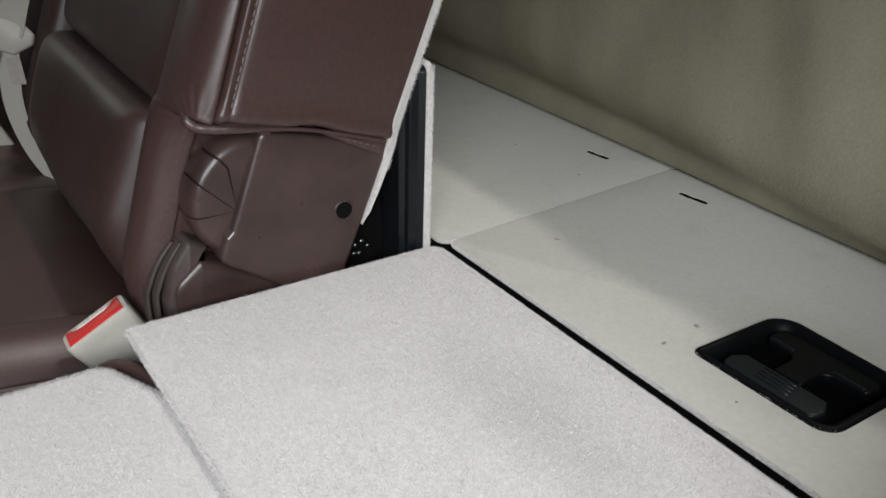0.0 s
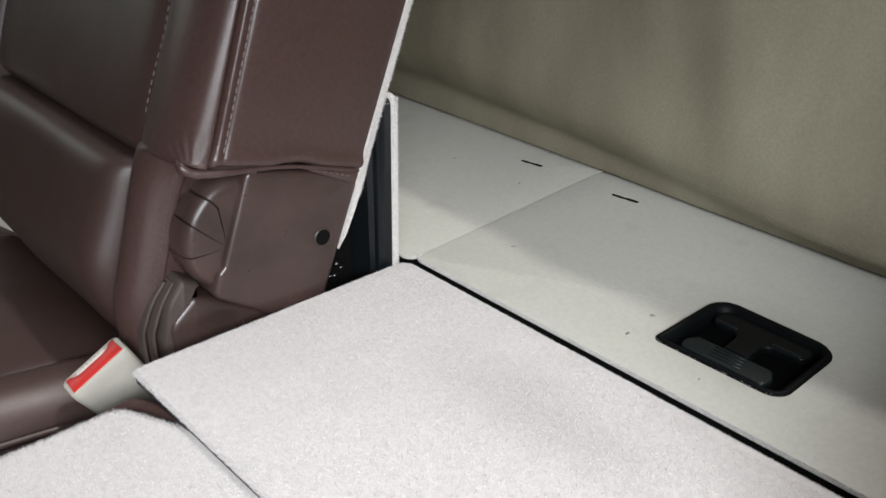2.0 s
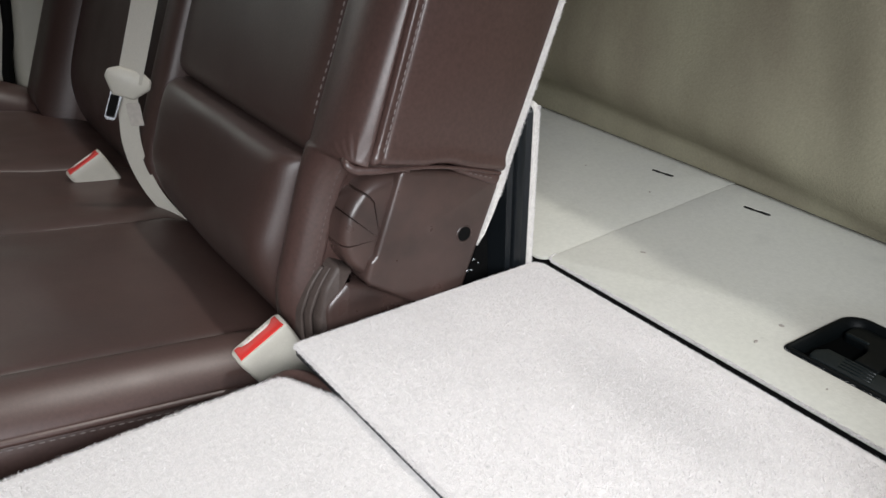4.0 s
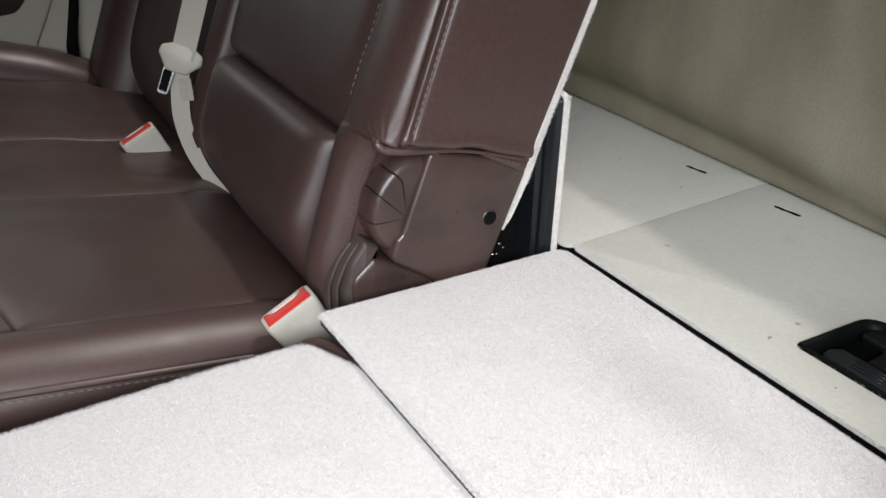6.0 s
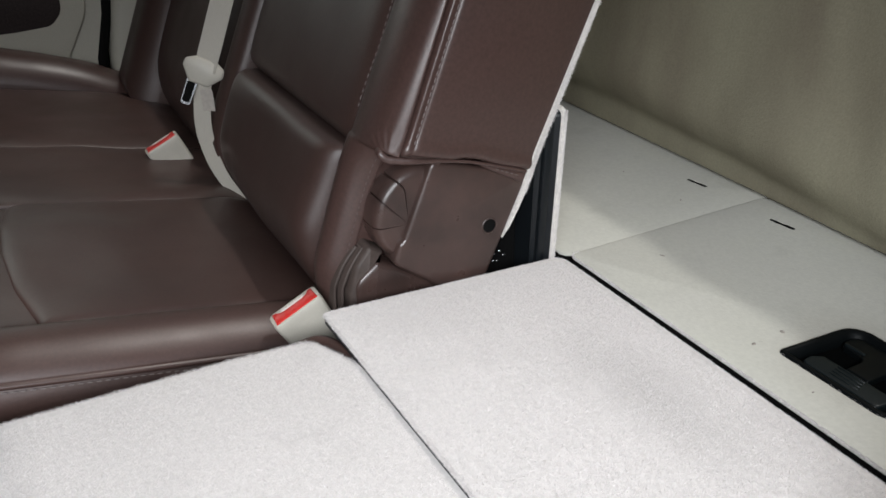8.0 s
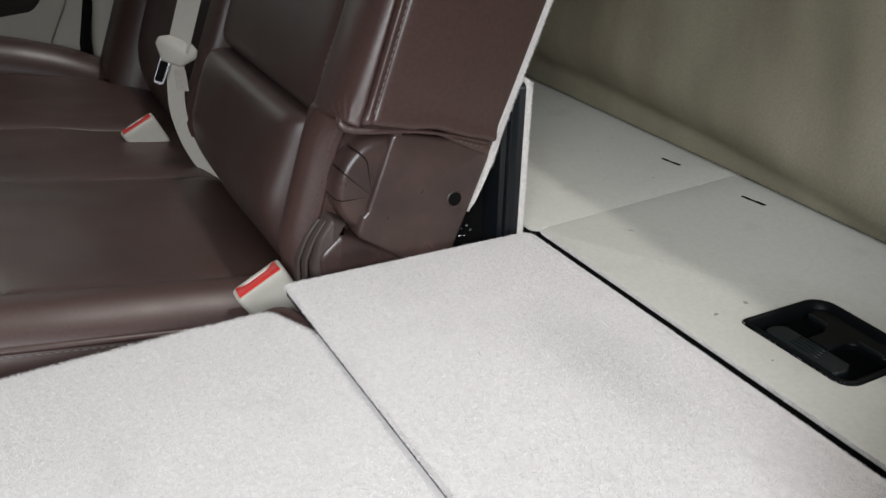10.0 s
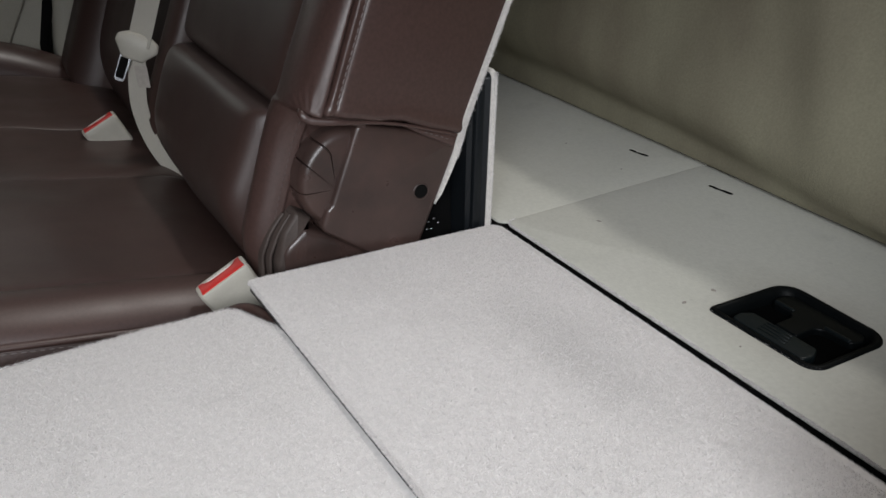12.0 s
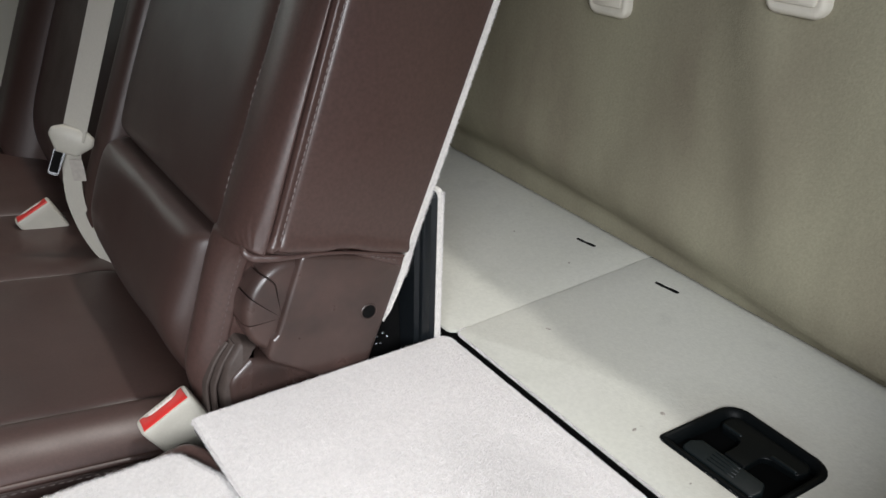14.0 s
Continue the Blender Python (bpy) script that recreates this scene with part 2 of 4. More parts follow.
def rounded(corners, radii, steps=5):
    """A closed 2D outline with rounded corners."""
    pts, n, out = [Vector(c) for c in corners], len(corners), []
    for i, p in enumerate(pts):
        r = radii[i] if isinstance(radii, (list, tuple)) else radii
        a, b = (pts[i - 1] - p).normalized(), (pts[(i + 1) % n] - p).normalized()
        if r <= 0:
            out.append(p.copy())
            continue
        half = a.angle(b) / 2
        d = r / math.tan(half)
        start, end = p + a * d, p + b * d
        centre = p + (a + b).normalized() * (r / math.sin(half))
        for k in range(steps + 1):
            v = (start - centre).lerp(end - centre, k / steps)
            out.append(centre + v.normalized() * r)
    return out


def rect(x0, x1, y0, y1, r, steps=5):
    return rounded([(x0, y0), (x1, y0), (x1, y1), (x0, y1)], r, steps)


def inset(outline, d):
    """The outline moved inwards by d (counter-clockwise outlines)."""
    n, out = len(outline), []
    for i, p in enumerate(outline):
        a, b = (p - outline[i - 1]), (outline[(i + 1) % n] - p)
        a, b = (a if a.length > 1e-9 else b).normalized(), (b if b.length > 1e-9 else a).normalized()
        t = (a + b).normalized()
        out.append(p + Vector((-t.y, t.x)) * d)
    for _ in range(12):
        clean = True
        for i in range(n):
            j = (i + 1) % n
            if (out[j] - out[i]).dot(outline[j] - outline[i]) < -1e-12:
                out[i] = out[j] = (out[i] + out[j]) / 2
                clean = False
        if clean:
            break
    return [q.copy() for q in out]


def slab(outline, z0, z1, edge=0.004, steps=4, holes=()):
    """A board: outline between z0 and z1 with rounded top edges; holes go through the top."""
    bm = bmesh.new()
    levels = [(0, z0), (0, z1 - edge)]
    levels += [(edge * (1 - math.cos(a)), z1 - edge + edge * math.sin(a)) for a in [math.pi / 2 * k / steps for k in range(1, steps + 1)]]
    rows = [[bm.verts.new((*q, z)) for q in inset(outline, d)] for d, z in levels]
    n = len(outline)
    for a, b in zip(rows, rows[1:]):
        for i in range(n):
            j = (i + 1) % n
            bm.faces.new((a[i], a[j], b[j], b[i]))
    if not holes:
        bm.faces.new(rows[0])
        bm.faces.new(rows[-1])
        return bm
    edges = [bm.edges.get((rows[-1][i], rows[-1][(i + 1) % n])) for i in range(n)]
    under = [bm.edges.get((rows[0][i], rows[0][(i + 1) % n])) for i in range(n)]
    for hole in holes:
        top = [bm.verts.new((*q, z1)) for q in hole]
        low = [bm.verts.new((*q, z0)) for q in hole]
        m = len(top)
        for i in range(m):
            j = (i + 1) % m
            bm.faces.new((top[i], top[j], low[j], low[i]))
            edges.append(bm.edges.get((top[i], top[j])))
            under.append(bm.edges.get((low[i], low[j])))
    bmesh.ops.triangle_fill(bm, edges=edges, use_beauty=True)
    bmesh.ops.triangle_fill(bm, edges=under, use_beauty=True)
    return bm


def block(x0, x1, y0, y1, z0, z1, r=0.002, segments=2):
    bm = bmesh.new()
    bmesh.ops.create_cube(bm, size=1)
    moved(bm, Matrix.Translation(((x0 + x1) / 2, (y0 + y1) / 2, (z0 + z1) / 2)) @ Matrix.Diagonal((x1 - x0, y1 - y0, z1 - z0, 1)))
    if r:
        bmesh.ops.bevel(bm, geom=bm.edges[:], offset=r, segments=segments, affect="EDGES", profile=0.5)
    return bm


def tube(points, r, sides=6):
    """A round cord along points."""
    pts = [Vector(p) for p in points]
    rings = []
    for i, p in enumerate(pts):
        d = (pts[min(i + 1, len(pts) - 1)] - pts[max(i - 1, 0)]).normalized()
        a = d.cross(Vector((0.3, 0.9, 0.31))).normalized()
        b = d.cross(a)
        rings.append([p + (a * math.cos(k * math.tau / sides) + b * math.sin(k * math.tau / sides)) * r for k in range(sides)])
    return loft(rings)


def stitches(points, out, length=0.0055, gap=0.0025, r=0.0009):
    """A row of stitches along points, lifted by the vector out."""
    pts = [Vector(p) + Vector(out) for p in points]
    bm = bmesh.new()
    along, need, a = 0.0, 0.0, pts[0]
    runs, current = [], []
    dense = []
    for p, q in zip(pts, pts[1:]):
        k = max(1, int((q - p).length / 0.001))
        dense += [p.lerp(q, i / k) for i in range(k)]
    step = int((length + gap) / 0.001)
    for i in range(0, len(dense) - step, step):
        p, q = dense[i], dense[i + int(length / 0.001)]
        d = (q - p).normalized()
        s = d.cross(Vector(out).normalized() if Vector(out).length else Vector((0, 0, 1))).normalized() * r
        u = d.cross(s).normalized() * r
        ring = lambda c, f: [bm.verts.new(c + (s * x + u * y) * f) for x, y in ((1, 0), (0, 1), (-1, 0), (0, -1))]
        rows = [ring(p, 0.4), ring(p.lerp(q, 0.25), 1), ring(p.lerp(q, 0.75), 1), ring(q, 0.4)]
        for e, f in zip(rows, rows[1:]):
            for k in range(4):
                bm.faces.new((e[k], e[(k + 1) % 4], f[(k + 1) % 4], f[k]))
    return bm


def pillow(a0, a1, b0, b1, height, na=24, nb=24, power=8, back=0.04, shape=None):
    """A padded patch over (a, b) that swells to height along +c, with soft edges and a flat back."""
    rows = []
    for i in range(na + 1):
        s = -math.cos(math.pi * i / na)
        row = []
        for j in range(nb + 1):
            t = -math.cos(math.pi * j / nb)
            h = height * max(0.0, (1 - abs(s) ** power)) ** 0.5 * max(0.0, (1 - abs(t) ** power)) ** 0.5
            a, b = (a0 + a1) / 2 + (a1 - a0) / 2 * s, (b0 + b1) / 2 + (b1 - b0) / 2 * t
            row.append((a, b, h + (shape(a, b) if shape else 0.0)))
        rows.append(row)
    bm = bmesh.new()
    top = [[bm.verts.new(p) for p in row] for row in rows]
    for i in range(na):
        for j in range(nb):
            bm.faces.new((top[i][j], top[i + 1][j], top[i + 1][j + 1], top[i][j + 1]))
    rim = [top[i][0] for i in range(na + 1)] + [top[na][j] for j in range(1, nb + 1)] + \
          [top[i][nb] for i in range(na - 1, -1, -1)] + [top[0][j] for j in range(nb - 1, 0, -1)]
    low = [bm.verts.new((v.co.x, v.co.y, v.co.z - back)) for v in rim]
    for i in range(len(rim)):
        j = (i + 1) % len(rim)
        bm.faces.new((rim[i], rim[j], low[j], low[i]))
    bm.faces.new(low)
    return bm


def padded(x0, x1, y0, y1, r, height, roll, ground, back=0.12, nx=60, ny=60):
    """A cushion field with rounded corners whose edge rolls down into a seam; ground(x, y) is the seam's level."""
    cx, cy, hx, hy = (x0 + x1) / 2, (y0 + y1) / 2, (x1 - x0) / 2, (y1 - y0) / 2
    bm, rows = bmesh.new(), []
    for i in range(nx + 1):
        row = []
        for j in range(ny + 1):
            x, y = cx - hx * math.cos(math.pi * i / nx) * 1.0, cy - hy * math.cos(math.pi * j / ny) * 1.0
            qx, qy = abs(x - cx) - hx + r, abs(y - cy) - hy + r
            d = -(math.hypot(max(qx, 0), max(qy, 0)) + min(max(qx, qy), 0) - r)
            k = max(0.0, min(1.0, d / roll))
            z = ground(x, y) + height * (1 - (1 - k) ** 2.4) ** 0.6 - (0.03 if d < -1e-6 else 0.0)
            row.append(bm.verts.new((x, y, z)))
        rows.append(row)
    for i in range(nx):
        for j in range(ny):
            bm.faces.new((rows[i][j], rows[i + 1][j], rows[i + 1][j + 1], rows[i][j + 1]))
    rim = [rows[i][0] for i in range(nx + 1)] + [rows[nx][j] for j in range(1, ny + 1)] + \
          [rows[i][ny] for i in range(nx - 1, -1, -1)] + [rows[0][j] for j in range(ny - 1, 0, -1)]
    low = [bm.verts.new((v.co.x, v.co.y, v.co.z - back)) for v in rim]
    for i in range(len(rim)):
        j = (i + 1) % len(rim)
        bm.faces.new((rim[i], rim[j], low[j], low[i]))
    bm.faces.new(low)
    return bm

# ---- structure: the cab ----
floor_bm = block(-2.2, 0.80, -0.22, 1.86, -0.50, -0.46, 0)
tagged(part("floor", floor_bm, DARK, smooth=0), "dark carpeted cab floor", "floor", kind="structure")
ground_bm = block(-60, 60, -60, 60, -1.22, -1.20, 0)
tagged(part("ground", ground_bm, ASPHALT, smooth=0), "grey asphalt ground outside the cab", "ground", kind="structure")
# Unseen roof; its two low header blocks are added to block door light.
ceiling_bm = join(block(-1.35, 0.22, -0.22, 1.86, 0.97, 1.0, 0), block(-0.40, 0.22, -0.22, -0.14, 0.79, 0.97, 0), block(-1.35, -0.40, -0.22, -0.14, 0.68, 0.97, 0))
tagged(part("ceiling", ceiling_bm, HEADLINER, smooth=0), "unseen cloth headliner, header blocks added to limit door light", "ceiling", kind="structure")


def rear_wall_x(y, z):
    """The padded rear wall: a soft roll at its foot, shallow waves above."""
    far = min(1.0, max(0.0, (y - 0.25) / 0.35))
    rise = min(1.0, max(0.0, (y - 0.30) / 0.60))
    k = max(0.0, min(1.0, (z - 0.058) / (0.030 + 0.038 * rise)))
    foot = 0.7445 + 0.004 * far - (0.030 + 0.014 * far) * k ** 1.2 + 0.018 * far * math.exp(-((z - 0.088 - 0.026 * rise) / (0.018 + 0.010 * rise)) ** 2) - 0.006 * far * math.exp(-((z - 0.160 - 0.020 * rise) / 0.035) ** 2)
    n = noise.noise(Vector((y * 3.1, z * 3.6, 4.2))) + 0.5 * noise.noise(Vector((y * 8.0, z * 6.0, 1.7)))
    rib = 0.009 * math.exp(-((y - 0.42 - 0.25 * (z - 0.2)) / 0.04) ** 2)
    foot -= 0.009 * max(0.0, min(1.0, (0.45 - y) / 0.18))
    foot += 0.011 * max(0.0, min(1.0, (0.0665 - z) / 0.006)) - (0.002 + 0.006 * max(0.0, min(1.0, (y - 0.30) / 0.15))) * max(0.0, 1.0 - max(0.0, z - 0.0665) / 0.03)
    return foot + 0.030 * max(0.0, y - 0.45) - 0.011 * n * min(1.0, max(0.0, (z - 0.08) / 0.1)) + 0.04 * max(0.0, z - 0.12) - rib * min(1.0, max(0.0, (z - 0.1) / 0.1))


WALL_TOP = 0.50
wall_rows = []
for z in [-0.02, 0.03, 0.055] + [0.058 + 0.0013 * i for i in range(18)] + [0.0814 + (WALL_TOP - 0.0814) * i / 52 for i in range(1, 53)]:
    wall_rows.append([(rear_wall_x(y, z), y, z) for y in [-0.20 + 2.06 * j / 160 for j in range(161)]])
wall_bm = loft(wall_rows, (False, False), closed=False)
shell = bmesh.ops.extrude_face_region(wall_bm, geom=wall_bm.faces[:])
for v in shell["geom"]:
    if isinstance(v, bmesh.types.BMVert):
        v.co.x = 0.83
tagged(part("wall_rear", wall_bm, WALL, smooth=60), "olive beige felt-lined padded rear wall, faintly stained", "wall", kind="structure")

# pillar beside the rear glass and the far door wall, with their openings
pillars = join(block(0.60, 0.83, -0.24, -0.20, -0.46, 1.0, 0), block(0.60, 0.83, 1.86, 1.90, -0.46, 1.0, 0))
tagged(part("wall_pillars", pillars, HEADLINER, smooth=0), "beige trim on the rear pillars", "wall", kind="structure")
far_bm = join(block(-1.35, 0.60, 1.86, 1.90, -0.46, 0.46, 0), block(-1.35, -1.12, 1.86, 1.90, 0.46, 0.97, 0),
              block(0.22, 0.60, 1.86, 1.90, 0.46, 0.97, 0), block(-1.12, 0.22, 1.86, 1.90, 0.90, 0.97, 0))
tagged(part("wall_far", far_bm, HEADLINER, smooth=0), "beige far side of the cab with a window opening", "wall", kind="structure")
pane_bm = block(-1.125, 0.225, 1.876, 1.882, 0.455, 0.905, 0)
pane = tagged(part("window_1", pane_bm, TINTED, smooth=0), "dark tinted glass in the far door window", "window", kind="structure")
pane.visible_shadow = False
# Unseen wall added close behind the view's left, dark to hold light back.
front_bm = block(-1.02, -0.98, 0.02, 1.86, -0.46, 0.97, 0)
tagged(part("wall_front", front_bm, DARK, smooth=0), "unseen dark wall added to cut light from the front", "wall", kind="structure")
base_bm = join(block(0.30, 0.80, -0.18, 1.80, -0.46, 0.012, 0), block(-0.60, 0.30, -0.18, 0.60, -0.46, -0.03, 0))
tagged(part("platform", base_bm, DARK, smooth=0), "dark platform under the load panels", "platform", kind="structure")

# ---- carpeted load panels ----
SLITS = [(0.6875, 0.036, 0.7095), (0.535, 0.038, 0.7060)]


def slit_hole(y, length, x):
    """A narrow slot with ragged, stepped sides: two halves, one set a little behind the other."""
    a, b, m = y - length / 2, y + length / 2, y + 0.002
    return [Vector(q) for q in ((x - 0.0044, m + 0.002), (x - 0.0030, m - 0.001), (x - 0.0024, a + 0.006), (x - 0.0012, a + 0.001), (x + 0.0030, a), (x + 0.0056, a + 0.004), (x + 0.0050, m - 0.006), (x + 0.0034, m - 0.002),
                                (x + 0.0026, m + 0.003), (x + 0.0032, m + 0.008), (x + 0.0018, b), (x - 0.0030, b - 0.001), (x - 0.0048, b - 0.005), (x - 0.0040, m + 0.009))]


HANDLE = rounded([(0.487, 0.226), (0.583, 0.221), (0.588, 0.338), (0.487, 0.345)], [0.016, 0.020, 0.022, 0.006], 6)
near_rear = thing("rear_load_panel", (0.59, 0.30, 0.012), "pale beige carpeted load panel with a black latch and a slot", "load panel", group="rear load panels")
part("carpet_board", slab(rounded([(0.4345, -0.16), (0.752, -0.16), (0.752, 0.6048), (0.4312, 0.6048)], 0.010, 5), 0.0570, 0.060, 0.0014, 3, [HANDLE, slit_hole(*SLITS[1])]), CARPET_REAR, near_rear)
part("core_board", slab(rect(0.437, 0.746, -0.155, 0.600, 0.008), 0.0125, 0.028, 0.001), RUBBER, near_rear, "black core board")
part("core_rim", join(block(0.4350, 0.480, -0.158, 0.602, 0.0285, 0.0567, 0), block(0.600, 0.695, -0.158, 0.602, 0.0285, 0.0567, 0)), RUBBER, near_rear, smooth=0)
# Black filler just under the carpet stands for the slot's inner shade.
part("slot_shade_fill", block(SLITS[1][2] - 0.006, SLITS[1][2] + 0.008, SLITS[1][0] - 0.021, SLITS[1][0] + 0.021, 0.0475, 0.0592, 0.0003), RUBBER, near_rear, "black filler for the shade inside the slot")
far_rear = thing("rear_load_panel", (0.59, 1.2, 0.012), "pale beige carpeted load panel with a narrow slot", "load panel", group="rear load panels")
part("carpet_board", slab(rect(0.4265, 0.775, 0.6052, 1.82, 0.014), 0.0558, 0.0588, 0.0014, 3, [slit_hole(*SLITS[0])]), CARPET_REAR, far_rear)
part("core_board", slab(rect(0.434, 0.770, 0.610, 1.815, 0.010), 0.0125, 0.028, 0.001), RUBBER, far_rear, "black core board")
part("core_rim", block(0.4290, 0.695, 0.612, 1.815, 0.0285, 0.0555, 0), RUBBER, far_rear, smooth=0)
part("slot_shade_fill", block(SLITS[0][2] - 0.006, SLITS[0][2] + 0.008, SLITS[0][0] - 0.020, SLITS[0][0] + 0.020, 0.0475, 0.0580, 0.0003), RUBBER, far_rear, "black filler for the shade inside the slot")

# the folded bridge panel, which drops a little towards the rear
TIP = Matrix.Translation((0.42, 0, 0.060)) @ Matrix.Rotation(math.atan(0.068), 4, "Y") @ Matrix.Translation((-0.42, 0, -0.060))
bridge = thing("bridge_panel", (0.27, 0.28, 0.04), "folded-flat carpeted bridge panel, pale beige and slightly soiled", "load panel", group="bridge panels")
main_outline = rounded([(0.143, -0.16), (0.4240, -0.16), (0.4210, 0.607), (0.121, 0.600)], [0.004, 0.008, 0.014, 0.006], 5)
part("carpet_board", moved(slab(main_outline, 0.0570, 0.060, 0.0022, 3), TIP), CARPET_MAIN, bridge)
part("underside_plate", moved(slab(inset(main_outline, 0.0008), 0.0495, 0.0568, 0.0008, 2), TIP), BLACK_PLATE, bridge, "black plastic underside")

# the folded seat back in front of it
folded = thing("folded_seat_back", (-0.2, 0.25, -0.05), "folded-down seat back with pale beige carpeted rear side", "seat back")
FRONT_TOP = 0.0715
front_outline = rounded([(-0.62, -0.16), (0.160, -0.16), (0.1400, 0.490), (0.100, 0.576), (0.018, 0.583), (-0.62, 0.603)], [0.02, 0.004, 0.03, 0.022, 0.1, 0.03], 6)
part("carpet_back", slab(front_outline, 0.040, FRONT_TOP, 0.0090, 6), CARPET, folded)
part("cushion_underside", slab(inset(front_outline, 0.012), -0.028, 0.035, 0.006, 3), LEATHER, folded, "brown leather face, turned down")

part("corner_trim", tube(smooth_line([(0.060, 0.5850, 0.050), (0.088, 0.5850, 0.0565), (0.107, 0.5820, 0.0600), (0.1185, 0.5680, 0.0610), (0.1240, 0.5490, 0.0600), (0.136, 0.515, 0.0575), (0.150, 0.480, 0.055)], 6), 0.0068, 12), LEATHER, folded, "brown leather trim round the corner", smooth=60)

# rubber strip in the gap between bridge and rear panels
strip = thing("hinge_strip", (0.43, 0.5, 0.012), "black ribbed rubber hinge strip in the gap", "hinge strip")
part("strip_base", block(0.4185, 0.4375, -0.16, 1.8, 0.0125, 0.034, 0.001), RUBBER, strip)
for x in (0.4250, 0.4300):
    part("rib", tube([(x, -0.16 + 0.02 * k, 0.040) for k in range(98)], 0.0020), RUBBER, strip)

# ---- latch handle in the near rear panel ----
latch = thing("latch_handle", (0.537, 0.284, 0.03), "black plastic latch handle with two finger wells in the carpet", "latch handle")


def dish(outline):
    """A bezel whose rim slopes down into a flat dish."""
    rows = [[(*q, z) for q in inset(outline, d)] for d, z in ((-0.001, 0.046), (-0.001, 0.0605), (0.0006, 0.0622), (0.0030, 0.0625), (0.0060, 0.0610), (0.0090, 0.0560), (0.0105, 0.0500))]
    return loft(rows)


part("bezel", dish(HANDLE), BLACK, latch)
part("well_shade_sheet", slab(inset(HANDLE, 0.0110), 0.0495, 0.0506, 0.0003, 1), WELL_SHADE, latch, "flat black sheet for the shade in the finger wells")
web = rounded([(0.5235, 0.2735), (0.5520, 0.2735), (0.5545, 0.2400), (0.5755, 0.2330), (0.5785, 0.3270), (0.5530, 0.3275), (0.5520, 0.2975), (0.5235, 0.2975)],
              [0.002, 0.009, 0.006, 0.010, 0.010, 0.008, 0.009, 0.002], 5)
part("web_plate", slab(web, 0.0490, 0.0575, 0.0022, 4), WEB, latch, "black web between the two finger wells")
part("front_ledge", slab(rounded([(0.4925, 0.2320), (0.4965, 0.2320), (0.4965, 0.3370), (0.4925, 0.3370)], 0.0015, 3), 0.0490, 0.0560, 0.001, 2), WEB, latch)
paddle_outline = rounded([(0.4965, 0.2455), (0.5110, 0.2440), (0.5222, 0.2500), (0.5225, 0.3205), (0.5120, 0.3275), (0.4975, 0.3265)],
                         [0.007, 0.006, 0.004, 0.004, 0.006, 0.007], 4)
paddle = part("paddle", slab(paddle_outline, 0.050, 0.0582, 0.0026, 4), PADDLE, latch)
for k in range(4):
    part("grip_rib", block(0.5035 + 0.0046 * k, 0.5062 + 0.0046 * k, 0.2700 + 0.0010 * k, 0.3000 + 0.0006 * k, 0.0578, 0.0590, 0.0005, 1), PADDLE, paddle)
for y0, y1 in ((0.3020, 0.3240), (0.2420, 0.2690)):
    part("finger_lip", slab(rounded([(0.5545, y0), (0.5580, y0), (0.5580, y1), (0.5545, y1)], 0.0015, 3), 0.0560, 0.0588, 0.0012, 3), PADDLE, latch)

# ---- upright seat back ----
seat = thing("rear_seat_back", (0.25, 0.88, 0.0), "upright brown leather rear seat back with grey stitching", "seat back")
B = SEAT_BACK
FRONT = B @ Matrix(((0, 0, -1, 0), (1, 0, 0, 0), (0, 1, 0, 0), (0, 0, 0, 1)))
TOP_V = 0.64
SIDE_CURVE = [Vector(p) for p in smooth_line([(0.157, 0.608), (0.12, 0.6035), (0.07, 0.600), (0.035, 0.5985), (0.0135, 0.5983), (0.0092, 0.5994), (0.0066, 0.5998),
                                              (0.0018, 0.5990), (-0.0006, 0.6045)], 3)]
WING_CURVE = [Vector(p) for p in smooth_line([(-0.0014, 0.6055), (-0.0036, 0.5995), (-0.0095, 0.6012), (-0.0165, 0.607), (-0.0227, 0.618), (-0.0262, 0.634),
                                              (-0.0268, 0.650), (-0.0248, 0.667), (-0.0205, 0.681), (-0.0140, 0.690), (-0.005, 0.6950), (0.008, 0.6975)], 8)]
SIDE_SECTION = SIDE_CURVE + WING_CURVE + [Vector((0.157, 0.698))]


def hem(u):
    """Height of the leather's lower edge along the side."""
    return 0.0145 + 0.016 * min(1.0, max(-0.2, u / 0.085)) ** 1 + 0.0009 * math.sin(u * 95) + 0.0006 * math.sin(u * 210)


def seat_curl(v):
    return 0.055 * max(0.0, (-0.12 - v) / 0.09) ** 2


def seam_shift(u, v):
    """The seam between side and front leans forwards as it rises."""
    w = max(0.0, min(1.0, (u + 0.022) / 0.018)) if u < 0.0 else max(0.0, min(1.0, (0.10 - u) / 0.08))
    return -0.045 * max(0.0, min(0.27, v - 0.02)) * w


def side_swell(u, v):
    """How far the padding pushes the side panel out."""
    return 0.0050 * math.sin(min(v, 0.24) * 6.5) * (0.35 + 1.15 * max(0.0, math.sin(math.pi * min(1.0, max(0.0, u) / 0.157)))) if v > 0.02 else 0.0


bolster_rings = []
panel_section = (SIDE_CURVE + [Vector((-0.0006, 0.640)), Vector((0.157, 0.640))])[::-1]
for v, d in [(0.014, 0.011), (0.007, 0.010), (0.0015, 0.0075), (0.0, 0.004), (0.0015, 0.0), (0.005, -0.0030), (0.010, -0.0034), (0.015, -0.0015), (0.022, 0.0)] + [(0.04 + 0.02 * k, 0.0) for k in range(30)]:
    bolster_rings.append([B @ Vector((r.x + seam_shift(r.x, v), r.y - side_swell(r.x, v) * (r.y < 0.62), v + hem(r.x) * max(0.0, 1 - v / 0.3))) for r in inset(panel_section, d)])
bolster = part("side_panel", loft(bolster_rings), LEATHER, seat, "grained brown leather side panel", smooth=50)
